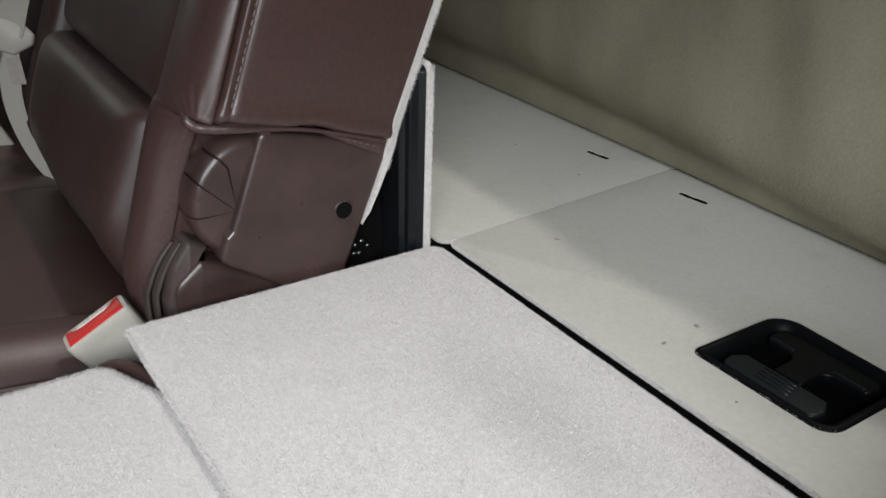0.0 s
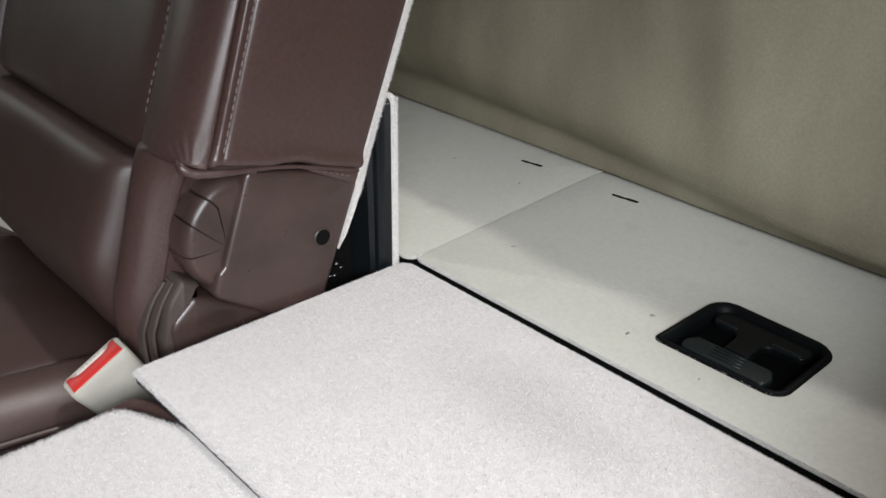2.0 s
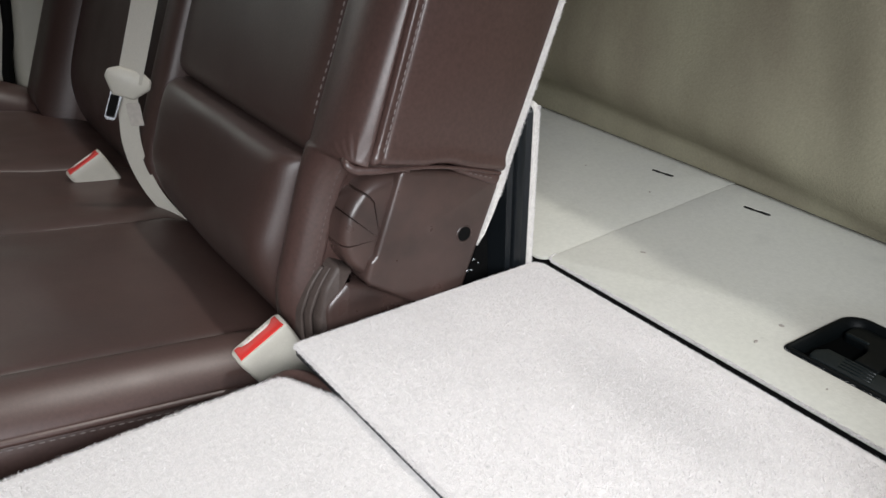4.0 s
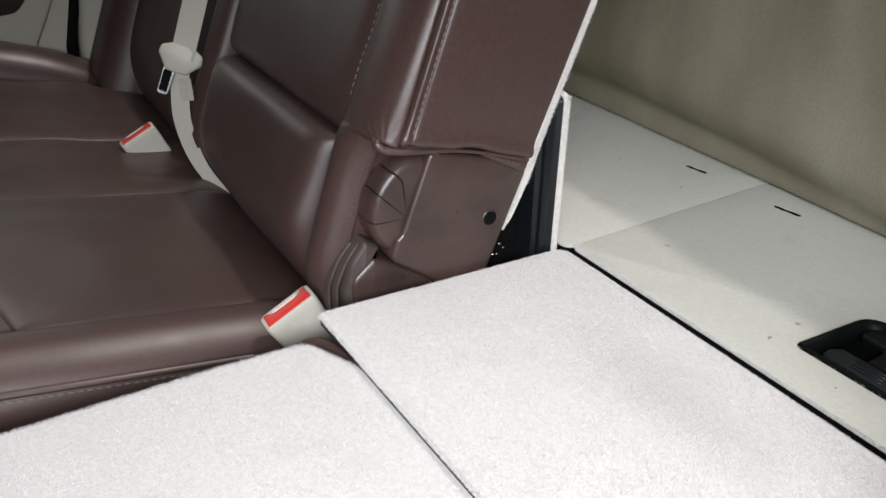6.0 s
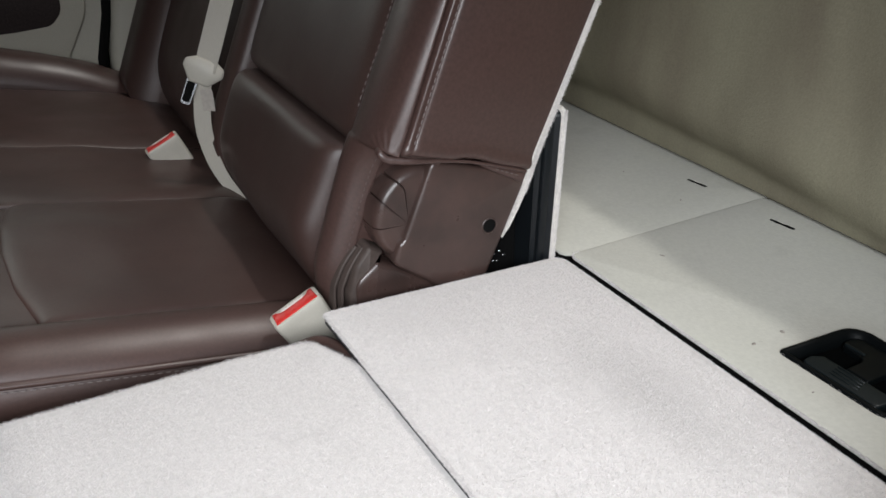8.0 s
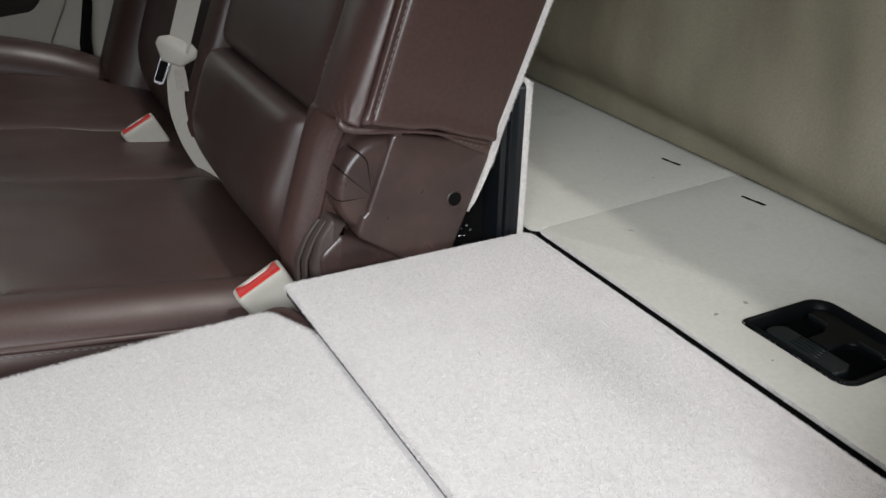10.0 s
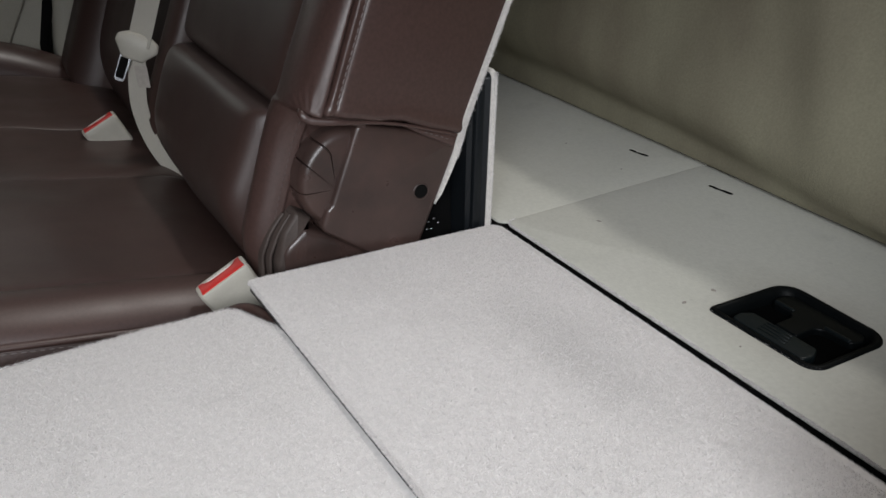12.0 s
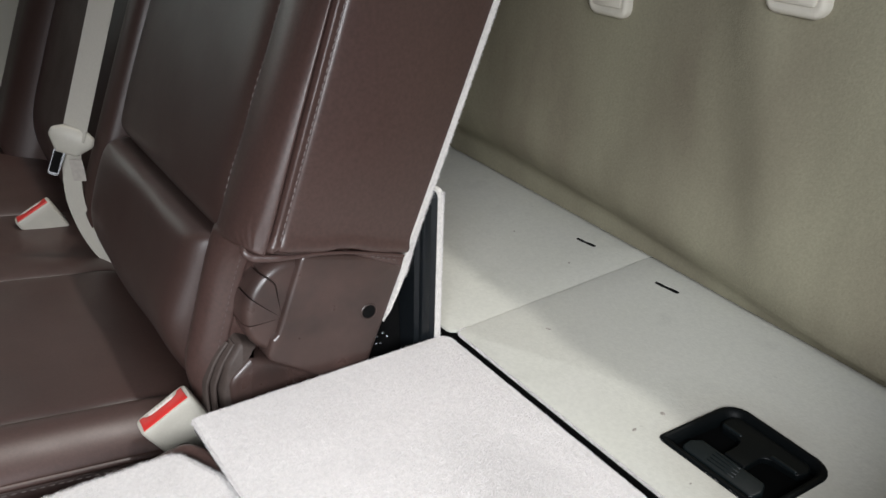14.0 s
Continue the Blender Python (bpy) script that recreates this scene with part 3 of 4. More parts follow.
lip_line = smooth_line([(-0.0215, 0.6150, 0.0150), (-0.0200, 0.6085, 0.0110), (-0.0120, 0.6050, 0.0085), (0.0000, 0.6015, 0.0108), (0.0110, 0.5985, 0.0138), (0.024, 0.5985, 0.0165),
                        (0.045, 0.5992, 0.0215), (0.075, 0.6000, 0.0270), (0.11, 0.6015, 0.0300), (0.154, 0.6040, 0.0318)], 5)
lip_rings = []
for k, q in enumerate(lip_line):
    r = 0.0015 + 0.0020 * math.exp(-((q.x + 0.010) / 0.034) ** 2) + 0.0001 * math.sin(k * 1.7)
    r *= min(1.0, 0.35 + k / 5)
    ahead = (lip_line[min(k + 1, len(lip_line) - 1)] - lip_line[max(k - 1, 0)]).normalized()
    a = ahead.cross(Vector((0, 0, 1))).normalized()
    b = a.cross(ahead)
    lip_rings.append([B @ (q + a * (0.8 * r * math.cos(t)) + b * (1.15 * r * math.sin(t))) for t in [i * math.tau / 10 for i in range(10)]])
part("hem_lip", loft(lip_rings), LEATHER, bolster, "rolled leather hem", smooth=60)
fold_rings = []
for k in range(15):
    u = 0.078 + 0.0785 * k / 14
    v0, drop = 0.0285 + 0.0018 * k / 14, 0.0125 * (k / 14) ** 0.75 + 0.0003
    fold_rings.append([B @ Vector((u, y, v0 - drop * f)) for y, f in ((0.6095, 0.0), (0.6070, 0.02), (0.6058, 0.35), (0.6068, 0.75), (0.6085, 0.97), (0.6102, 1.0), (0.6112, 0.5))])
part("hem_flap", loft(fold_rings), LEATHER, bolster, "loose fold of the leather hem", smooth=60)
part("hem_stitching", stitches([B @ Vector((0.115 + 0.004 * k, 0.6052 + 0.0002 * k, 0.0262 - 0.0001 * k)) for k in range(11)], (0, -0.0007, 0), 0.004, 0.003, 0.0007), THREAD, bolster)
seam_v = [0.03 + 0.02 * k for k in range(30)]
part("stitching", stitches([B @ Vector((0.0078 + seam_shift(0.0078, v), 0.5996 - side_swell(0.0078, v), v)) for v in seam_v], (0, -0.0007, 0), 0.005, 0.0025, 0.0009), THREAD, bolster, "grey stitched seam")



def wing_narrow(v):
    """How much of the bolster's width is left below the hem."""
    if v >= 0.0145:
        return 1.0
    if v >= 0.0085:
        k = (v - 0.0085) / 0.006
        return 0.70 + 0.30 * k * k * (3 - 2 * k)
    return 0.49 + 0.21 * math.exp((v - 0.0085) / 0.022)


def wing_point(q, v):
    k = wing_narrow(v)
    theta, away = math.atan2(v - 0.008, q.y - 0.604), math.hypot(v - 0.008, q.y - 0.604)
    crease = 0.00038 * math.sin(20 * theta) * math.exp(-((away - 0.020) / 0.011) ** 2)
    pucker = 0.0003 * noise.noise(Vector((q.x * 60, q.y * 130, v * 130))) * math.exp(-((v - 0.012) / 0.028) ** 2)
    u = q.x + (q.x < 0.03) * (0.010 * max(0.0, min(1.0, -v / 0.12)) + pucker + crease * (q.x < -0.004))
    if q.x < 0.03:
        u += (1 - k) * 0.012 * max(0.0, min(1.0, (0.665 - q.y) / 0.065)) ** 1.5
    u += seam_shift(q.x, v) * (q.y < 0.65)
    return B @ Vector((u + seat_curl(v), 0.698 - (0.698 - q.y) * k, v))


wing_heights = [-0.215 + 0.0125 * k for k in range(15)] + [-0.035 + 0.004 * k for k in range(8)] + [-0.004 + 0.0015 * k for k in range(38)] + [0.055 + 0.02 * k for k in range(30)]
wing = part("front_bolster", loft([[wing_point(q, v) for q in WING_CURVE + [Vector((0.05, 0.698)), Vector((0.05, 0.610))]] for v in wing_heights]), LEATHER, seat, "rolled leather bolster", smooth=60)
part("stitching", stitches([wing_point(Vector((-0.0100, 0.6030)), 0.006 - 0.006 * k) for k in range(30)], (-0.0004, -0.0006, 0), 0.004, 0.003, 0.0007), THREAD_DARK, wing)
part("stitching", stitches([wing_point(Vector((-0.0190, 0.6835)), -0.012 - 0.008 * k) for k in range(18)], (-0.0005, -0.0003, 0), 0.004, 0.003, 0.0006), THREAD_DARK, wing)


def lumbar_curl(a, b):
    return -0.075 * max(0.0, (-0.10 - b) / 0.10) ** 2 + 0.004 * noise.noise(Vector((a * 9, b * 9, 0)))


CENTRE = (0.6985, 1.100, -0.024, TOP_V - 0.02)


def centre_swell(a, b):
    """The centre panel's face under its swelling: it tucks in behind the lumbar pad."""
    return -0.001 - 0.030 * min(1.0, max(0.0, 1 - (b + 0.014) / 0.022)) ** 2 + 0.002 * noise.noise(Vector((a * 8, b * 6, 3)))


def centre_face(y, v):
    """A point on the centre panel beside its seam."""
    s = (y - (CENTRE[0] + CENTRE[1]) / 2) / ((CENTRE[1] - CENTRE[0]) / 2)
    return B @ Vector((-0.018 * max(0.0, 1 - abs(s) ** 10) ** 0.5 - centre_swell(y, v), y, v))


part("lumbar_pad", moved(pillow(0.699, 1.074, -0.215, -0.006, 0.044, 56, 50, 15, 0.05, lambda a, b: lumbar_curl(a, b) - 0.009), FRONT), LEATHER_SHADED, seat, smooth=60)
inset_pad = part("centre_panel", moved(pillow(*CENTRE, 0.018, 48, 48, 10, 0.05, centre_swell), FRONT), LEATHER_SHADED, seat, smooth=60)
part("stitching", stitches([centre_face(0.7055 + 0.0006 * math.sin(k * 0.7), 0.035 + 0.01 * k) for k in range(58)], (-0.0005, -0.0004, 0), 0.005, 0.003, 0.0009), THREAD, inset_pad, "grey stitched seam")
far_side = [Vector((0.85 * q.x if q.x < 0.1 else 0.150, 1.100 + 0.66 * (0.698 - q.y))) for q in SIDE_SECTION]
part("far_bolster", loft([[B @ Vector((q.x + 0.055 * max(0.0, (-0.12 - v) / 0.09) ** 2, q.y, v)) for q in far_side] for v in [-0.215 + 0.025 * k for k in range(34)]]), LEATHER_SHADED, seat, smooth=50)
part("top_roll", loft([[B @ Vector((0.07 + 0.085 * math.cos(a), y, TOP_V - 0.02 + 0.03 * math.sin(a))) for a in [k * math.tau / 16 for k in range(16)]] for y in (0.61, 0.64, 0.9, 1.14, 1.165)]), LEATHER, seat, smooth=60)

board_rings = []
for v, u0, u1, y0 in ((-0.050, 0.1660, 0.1672, 0.6150), (-0.035, 0.1657, 0.1690, 0.6120), (-0.010, 0.1652, 0.1705, 0.6110), (0.010, 0.1640, 0.1708, 0.6105), (0.028, 0.1595, 0.1690, 0.6085),
                      (0.045, 0.1575, 0.1660, 0.6065), (0.080, 0.1575, 0.1645, 0.6055), (0.30, 0.1575, 0.1640, 0.6045), (TOP_V, 0.1575, 0.1640, 0.6045)):
    board_rings.append([B @ Vector((u, y, v)) for u, y in ((u0, y0 + 0.002), (u0 + 0.001, y0), (u1 - 0.001, y0), (u1, y0 + 0.002), (u1, 1.164), (u0, 1.164))])
part("back_board", loft(board_rings), CARPET_EDGE, seat, "pale carpeted rear board", smooth=50)

# recliner cover at the foot of the seat back
plate = [(0.0415, 0.016), (0.0428, -0.0720), (0.0392, -0.0790), (0.0405, -0.1020), (0.1620, -0.1330), (0.1650, 0.030)]
cover = part("recliner_cover", loft([[B @ Vector((q.x, y, q.y)) for q in inset(rounded(plate, [0.008, 0.0025, 0.0025, 0.011, 0.008, 0.006], 5), d)]
                                     for y, d in ((0.665, 0.0), (0.6165, 0.0), (0.6145, 0.0005), (0.6128, 0.0018), (0.6120, 0.0036), (0.6116, 0.0060))]),
             PLASTIC, seat, "brown plastic recliner cover with a round hole", smooth=50)
HOLE = B @ Vector((0.140, 0.6115, -0.038))
hole_rings = []
for r, y in ((0.0098, 0.6116), (0.0090, 0.6108), (0.0080, 0.6111), (0.0078, 0.6117)):
    hole_rings.append([(HOLE.x + r * math.cos(k * math.tau / 24), y, HOLE.z + r * math.sin(k * math.tau / 24)) for k in range(24)])
part("hole_rim", loft(hole_rings, (False, False)), PLASTIC, cover)
# The cover isn't cut; a black disc carries the hole's shade.
part("hole_shade_disc", loft([[(HOLE.x + r * math.cos(k * math.tau / 24), y, HOLE.z + r * math.sin(k * math.tau / 24)) for k in range(24)] for r, y in ((0.0079, 0.6119), (0.0079, 0.6113))]), RUBBER, cover, "flat black disc for the shade in the hole")

HUB = (0.0450, -0.0560)


def drum_radius(a, grow=0.0):
    """Distance from the hub to the drum's oval rim at angle a."""
    ru, rv = 0.0480 + grow, 0.0545 + grow
    dx, dy = (HUB[0] - 0.0515) / ru, (HUB[1] + 0.0430) / rv
    ex, ey = math.cos(a) / ru, math.sin(a) / rv
    qa, qb, qc = ex * ex + ey * ey, dx * ex + dy * ey, dx * dx + dy * dy - 1
    return (-qb + math.sqrt(qb * qb - qa * qc)) / qa


def drum(a0, a1, grow=0.0, lift=0.0):
    """A fan-shaped piece of the hinge drum between two edges, each an angle in degrees for a share of the radius: a flat face, a broad round rim and the side wall."""
    n = 14
    profile = [(0.0, 0.700)] + [(0.013 * (1 - math.cos(t)), 0.6325 - 0.0135 * math.sin(t)) for t in [math.pi / 2 * k / 8 for k in range(9)]] + [(0.020, 0.6186)]
    rings = []
    for k in range(n + 1):
        ring = []
        for d, y in profile + [(None, 0.6182), (None, 0.700)]:
            share = 0.03 if d is None else 1.0 - d / 0.060
            a = radians(a0(share) + (a1(share) - a0(share)) * k / n)
            r = drum_radius(a, grow)
            q = 0.001 if d is None else r * share if d else r
            ring.append(B @ Vector((HUB[0] + q * math.cos(a), y - lift, HUB[1] + q * math.sin(a))))
        rings.append(ring)
    return loft(rings)


def spoke(angle, bend=0.0):
    """An edge of a drum piece: straight, or bending towards the rim."""
    return lambda share: angle + bend * share ** 1.5


# Core's colour is darkened to put shade into the drum's grooves.
part("drum_core", drum(spoke(72), spoke(284), -0.0030, -0.0022), GROOVE_SHADE, seat, "darkened core that puts shade in the hinge drum's grooves")
for a0, a1, m in ((spoke(75), spoke(103, 25), PLASTIC), (spoke(105, 25.6), spoke(155.0), PLASTIC), (spoke(157.4), spoke(200.5), PLASTIC), (spoke(202.9), spoke(280), PLASTIC)):
    part("hinge_drum", drum(a0, a1), m, seat, smooth=45)

# lower covers: a worn guard with two lips on its front, and the smooth cover behind it
guard_profile = rounded([(0.161, -0.06), (0.163, 0.070), (0.173, 0.103), (0.190, 0.1245), (0.2075, 0.1130), (0.1995, 0.1000), (0.187, 0.075), (0.184, -0.06)],
                        [0.001, 0.02, 0.02, 0.004, 0.003, 0.004, 0.02, 0.001], 5)[::-1]
part("hinge_guard", loft([[(q.x, y, q.y) for q in inset(guard_profile, d)] for y, d in ((0.705, 0.0), (0.640, 0.0), (0.6345, 0.0008), (0.6315, 0.0026), (0.6302, 0.0050))]), PLASTIC_WORN, seat, "worn brown plastic guard", smooth=50)
lower_profile = rounded([(0.168, -0.06), (0.170, 0.085), (0.1965, 0.1045), (0.2160, 0.0945), (0.262, 0.0630), (0.340, 0.010), (0.340, -0.06)], [0.001, 0.02, 0.005, 0.008, 0.01, 0.004, 0.001], 5)[::-1]
part("lower_cover", loft([[(q.x, y, q.y) for q in inset(lower_profile, d)] for y, d in ((0.700, 0.0), (0.634, 0.0), (0.6297, 0.0012), (0.6276, 0.0036), (0.6266, 0.0075))]), PLASTIC, seat, "brown plastic lower hinge cover", smooth=50)
for shift, y in ((0.0, 0.6455), (0.0062, 0.6390)):
    line = smooth_line([(0.1490 + shift, -0.03), (0.1500 + shift, 0.062), (0.1560 + shift, 0.087), (0.1680 + shift, 0.107), (0.1800 + shift * 0.8, 0.1195)], 6)
    back = [Vector((q.x + 0.0034, q.y - 0.0016)) for q in line][::-1]
    around = list(line) + back
    middle = [(q + w) / 2 for q, w in zip(around, back[::-1] + list(line)[::-1])]
    part("guard_lip", loft([[(q.x, yy, q.y) for q in around] for yy in (0.705, y + 0.001)] + [[(0.6 * q.x + 0.4 * w.x, y, 0.6 * q.y + 0.4 * w.y) for q, w in zip(around, middle)]]),
         PLASTIC_WORN, seat, "worn brown rubber lip", smooth=60)

# dark hinge bracket between the recliner cover and the raised flap
bracket = part("hinge_bracket", block(0.340, 0.385, 0.650, 0.680, 0.0, 0.110, 0.003), RUBBER, seat, "black steel hinge bracket")
# Added steel beads that give the bright glints inside the hinge.
for x, y, z, r in ((0.336, 0.630, 0.082, 0.0018), (0.344, 0.628, 0.078, 0.0022), (0.350, 0.629, 0.0765, 0.0016), (0.347, 0.631, 0.085, 0.0015), (0.354, 0.630, 0.088, 0.0020), (0.360, 0.631, 0.081, 0.0016)):
    bead_bm = bmesh.new()
    bmesh.ops.create_icosphere(bead_bm, subdivisions=2, radius=r)
    part("glint_bead", moved(bead_bm, Matrix.Translation((x - 0.004, y, z - 0.013)) @ Matrix.Diagonal((1.2, 0.6, 1.0, 1))), STEEL, bracket, "small steel bead added for a glint")

# ---- raised bridge panel behind the upright seat ----
SWING = Matrix.Translation((0.408, 0, 0.0)) @ Matrix.Rotation(math.atan(0.05), 4, "Y")
flap = thing("bridge_panel", (0.41, 0.88, 0.03), "raised bridge panel with black inner side and pale carpet edge", "load panel", group="bridge panels")
flap_outline = rounded([(0.608, 0.014), (1.150, 0.014), (1.150, 0.240), (0.608, 0.240)], [0.004, 0.004, 0.012, 0.010], 5)
part("carpet_board", moved(loft([[(x, q.x, q.y) for q in inset(flap_outline, d)] for x, d in ((-0.0045, 0.0015), (-0.0035, 0.0), (0.0008, 0.0), (0.0022, 0.002))]), SWING), CARPET_EDGE, flap, smooth=50)
part("inner_plate", moved(loft([[(x, q.x, q.y) for q in inset(flap_outline, d)] for x, d in ((-0.0255, 0.020), (-0.0195, 0.012), (-0.0075, 0.006), (-0.0047, 0.003))]), SWING), BLACK_PLATE, flap, "black ribbed plastic plate", smooth=30)
part("edge_rib", moved(block(-0.021, -0.010, 0.6125, 0.622, 0.016, 0.225, 0.003), SWING), BLACK_PLATE, flap)

# ---- bench cushion ----


def cushion_z(x):
    return 0.016 + 0.2 * (0.184 - x)


bench = thing("bench_cushion", (-0.1, 1.1, -0.2), "brown leather rear bench cushion, lightly creased and stitched", "seat cushion")
roll_section = smooth_line([(0.7145, -0.012), (0.7135, -0.002), (0.708, 0.0030), (0.698, 0.0050), (0.684, 0.0035), (0.671, -0.0025), (0.661, -0.0105), (0.6555, -0.018), (0.6545, -0.021)], 4)
bead = [(0.6540 + 0.0032 * math.cos(a), -0.0245 + 0.0032 * math.sin(a)) for a in [radians(60 - 30 * k) for k in range(9)]]
roll_section = [Vector((0.6545 + (p.x - 0.6545) * 1.125, p.y + 0.003 * max(0.0, (p.x - 0.66) / 0.055))) for p in roll_section]
side_face = [(0.6555, -0.029), (0.6525, -0.032), (0.6515, -0.06), (0.656, -0.12), (0.66, -0.20)]
section = [tuple(p)[:2] for p in roll_section] + [(2 * 0.654 - y, z) for y, z in bead] + side_face + [(0.7220, -0.20)]
roll_rings = []
for k in range(33):
    x = -0.62 + 0.805 * k / 32
    roll_rings.append([(x, y + 0.002 * noise.noise(Vector((x * 6, y * 8, 0))), cushion_z(x) + z - 0.012 * max(0.0, (x - 0.12) / 0.06) ** 2) for y, z in section])
side_roll = part("side_roll", loft(roll_rings), LEATHER_BENCH, bench, "rolled leather cushion edge with piping", smooth=50)
part("stitching", stitches([(-0.6 + 0.02 * k, 0.6518, cushion_z(-0.6 + 0.02 * k) - 0.0295) for k in range(37)], (0, -0.0010, 0), 0.005, 0.003, 0.0008), THREAD, side_roll)


def cushion_field(outline, height, roll, ground, back=0.08):
    """A padded field inside a convex outline; its edge rolls down into a seam at the level of ground(x, y)."""
    pts = []
    for p, q in zip(outline, list(outline[1:]) + [outline[0]]):
        k = max(1, int((q - p).length / 0.008))
        pts += [p.lerp(q, i / k) for i in range(k)]
    middle = sum(pts, Vector((0, 0))) / len(pts)
    rings = []
    for share in (1, 0.994, 0.985, 0.97, 0.95, 0.92, 0.88, 0.83, 0.77, 0.7, 0.62, 0.54, 0.46, 0.38, 0.3, 0.2, 0.1, 0.03):
        ring = []
        for p in pts:
            q = middle + (p - middle) * share
            k = min(1.0, (p - q).length / roll)
            ring.append((q.x, q.y, ground(q.x, q.y) + height * (1 - (1 - k) ** 2.2) ** 0.6))
        rings.append(ring)
    rings.insert(0, [(x, y, z - back) for x, y, z in rings[0]])
    return loft(rings)


def crumple(x, y):
    n = noise.noise(Vector((x * 7, y * 7, 2))) + 0.5 * noise.noise(Vector((x * 16, y * 16, 5)))
    return cushion_z(x) + 0.0035 * n - 0.022 * max(0.0, (x - 0.125) / 0.07) ** 2


insert_outline = rounded([(0.205, 0.7230), (0.205, 1.0655), (-0.150, 1.0655), (-0.1625, 0.985), (-0.1610, 0.895), (-0.1530, 0.810), (-0.1335, 0.7230)],
                         [0.01, 0.01, 0.022, 0.10, 0.15, 0.15, 0.003], 6)
part("seat_insert", cushion_field(insert_outline, 0.0060, 0.020, lambda x, y: crumple(x, y) - 0.005), LEATHER_BENCH, bench, smooth=60)
part("front_roll", padded(-0.62, -0.085, 0.7228, 1.0656, 0.01, 0.010, 0.020, lambda x, y: crumple(x, y) - 0.0135), LEATHER_BENCH, bench, smooth=60)
part("centre_insert", padded(-0.62, 0.215, 1.0665, 1.315, 0.01, 0.005, 0.045, lambda x, y: crumple(x, y) - 0.005), LEATHER_BENCH, bench, smooth=60)
part("far_insert", padded(-0.62, 0.215, 1.3165, 1.685, 0.02, 0.007, 0.05, lambda x, y: crumple(x, y) - 0.006), LEATHER_BENCH, bench, smooth=60)
part("far_bolster", padded(-0.62, 0.20, 1.6865, 1.835, 0.03, 0.055, 0.07, lambda x, y: crumple(x, y) - 0.007 - 0.030 * min(1.0, max(0.0, (x + 0.02) / 0.12)) ** 1.5 + 0.010 * max(0.0, min(1.0, (-0.02 - x) / 0.1))), LEATHER_BENCH, bench, smooth=60)

# ---- far seat back ----
far_seat = thing("rear_seat_back", (0.25, 1.45, 0.0), "dark brown leather outer rear seat back beside the far door", "seat back")
part("back_pad", moved(pillow(1.175, 1.745, -0.225, TOP_V, 0.035, 30, 36, 8, 0.12, lambda a, b: 0.4 * lumbar_curl(a, b) - 0.02), FRONT), LEATHER_SHADED, far_seat, smooth=60)
part("back_board", loft([[B @ Vector((u, y, v)) for y, v in ((1.175, -0.07), (1.745, -0.07), (1.745, TOP_V), (1.175, TOP_V))] for u in (0.1535, 0.1635)]), CARPET_EDGE, far_seat, "pale carpeted rear board", smooth=0)

part("outer_bolster", moved(padded(1.60, 1.785, -0.24, TOP_V, 0.03, 0.065, 0.07, lambda a, b: -0.012), FRONT), LEATHER_SHADED, far_seat, smooth=60)

# ---- near side bolster by the door opening ----
near_side = thing("side_bolster", (0.45, -0.08, 0.06), "fixed brown grained leather side bolster beside the door", "side bolster")
part("bolster_pad", slab(rounded([(0.268, -0.19), (0.60, -0.19), (0.60, 0.033), (0.269, 0.033)], [0.01, 0.01, 0.02, 0.008], 5), 0.0615, 0.24, 0.02, 5), LEATHER, near_side)

# ---- belt buckles ----


def buckle(at, lean, label, red_face=True):
    """A belt buckle whose slotted end points up and forward; at is the middle of that end."""
    ob = thing("belt_buckle", at, label, "belt buckle", group="belt buckles")
    m = Matrix.Translation(at) @ Matrix.Rotation(lean, 4, "Y")
    rings = []
    for a, w, off, th in ((-0.125, 0.011, 0.012, 0.006), (-0.10, 0.012, 0.0115, 0.007), (-0.080, 0.0145, 0.010, 0.0085), (-0.066, 0.018, 0.0078, 0.010), (-0.055, 0.022, 0.0045, 0.0115),
                          (-0.046, 0.0268, 0.0018, 0.0122), (-0.036, 0.0280, 0.0005, 0.0126), (-0.01, 0.0296, 0.0, 0.0130), (-0.0025, 0.0296, 0.0, 0.0130), (-0.0005, 0.0288, 0.0, 0.0122), (0.0, 0.0268, 0.0, 0.0105)):
        rings.append([m @ Vector((q.x + off, q.y, a)) for q in rounded([(-w, -th), (w, -th), (w, th), (-w, th)], min(0.0055, th * 0.6), 4)])
    body = part("housing", loft(rings), BEIGE, ob, smooth=50)
    button = [Vector(p) for p in ((-0.0256, -0.0105), (0.0256, -0.0105), (0.0250, 0.0085), (0.0205, 0.0085), (0.0172, 0.0045), (0.0110, 0.0026), (-0.0110, 0.0026), (-0.0172, 0.0045), (-0.0205, 0.0085), (-0.0250, 0.0085))]
    part("release_button", moved(slab(button, -0.004, 0.0013, 0.0008, 2), m), RED, ob, "red release button")
    part("slot_lip", moved(slab(rect(-0.0150, 0.0150, 0.0044, 0.0094, 0.001, 2), -0.003, 0.0009, 0.0005, 2), m), PALE, ob, "pale slot edge")
    for k in range(5):
        x = -0.0085 + 0.0042 * k
        part("print_bar", moved(block(x, x + 0.0022, 0.0052, 0.0084, 0.0008, 0.0016, 0.0002, 1), m), BEIGE, ob)
    return ob


buckle((0.108, 0.652, 0.0640), -radians(25), "beige belt buckle with red release button, beside the cushion edge")
buckle((0.083, 1.255, 0.0615), -math.atan(0.46), "beige belt buckle with red button, tucked into the bench")

# ---- far belt with its tongue ----
belt = thing("seat_belt", (0.16, 1.13, 0.02), "beige seat belt hanging with its tongue unlatched", "seat belt")


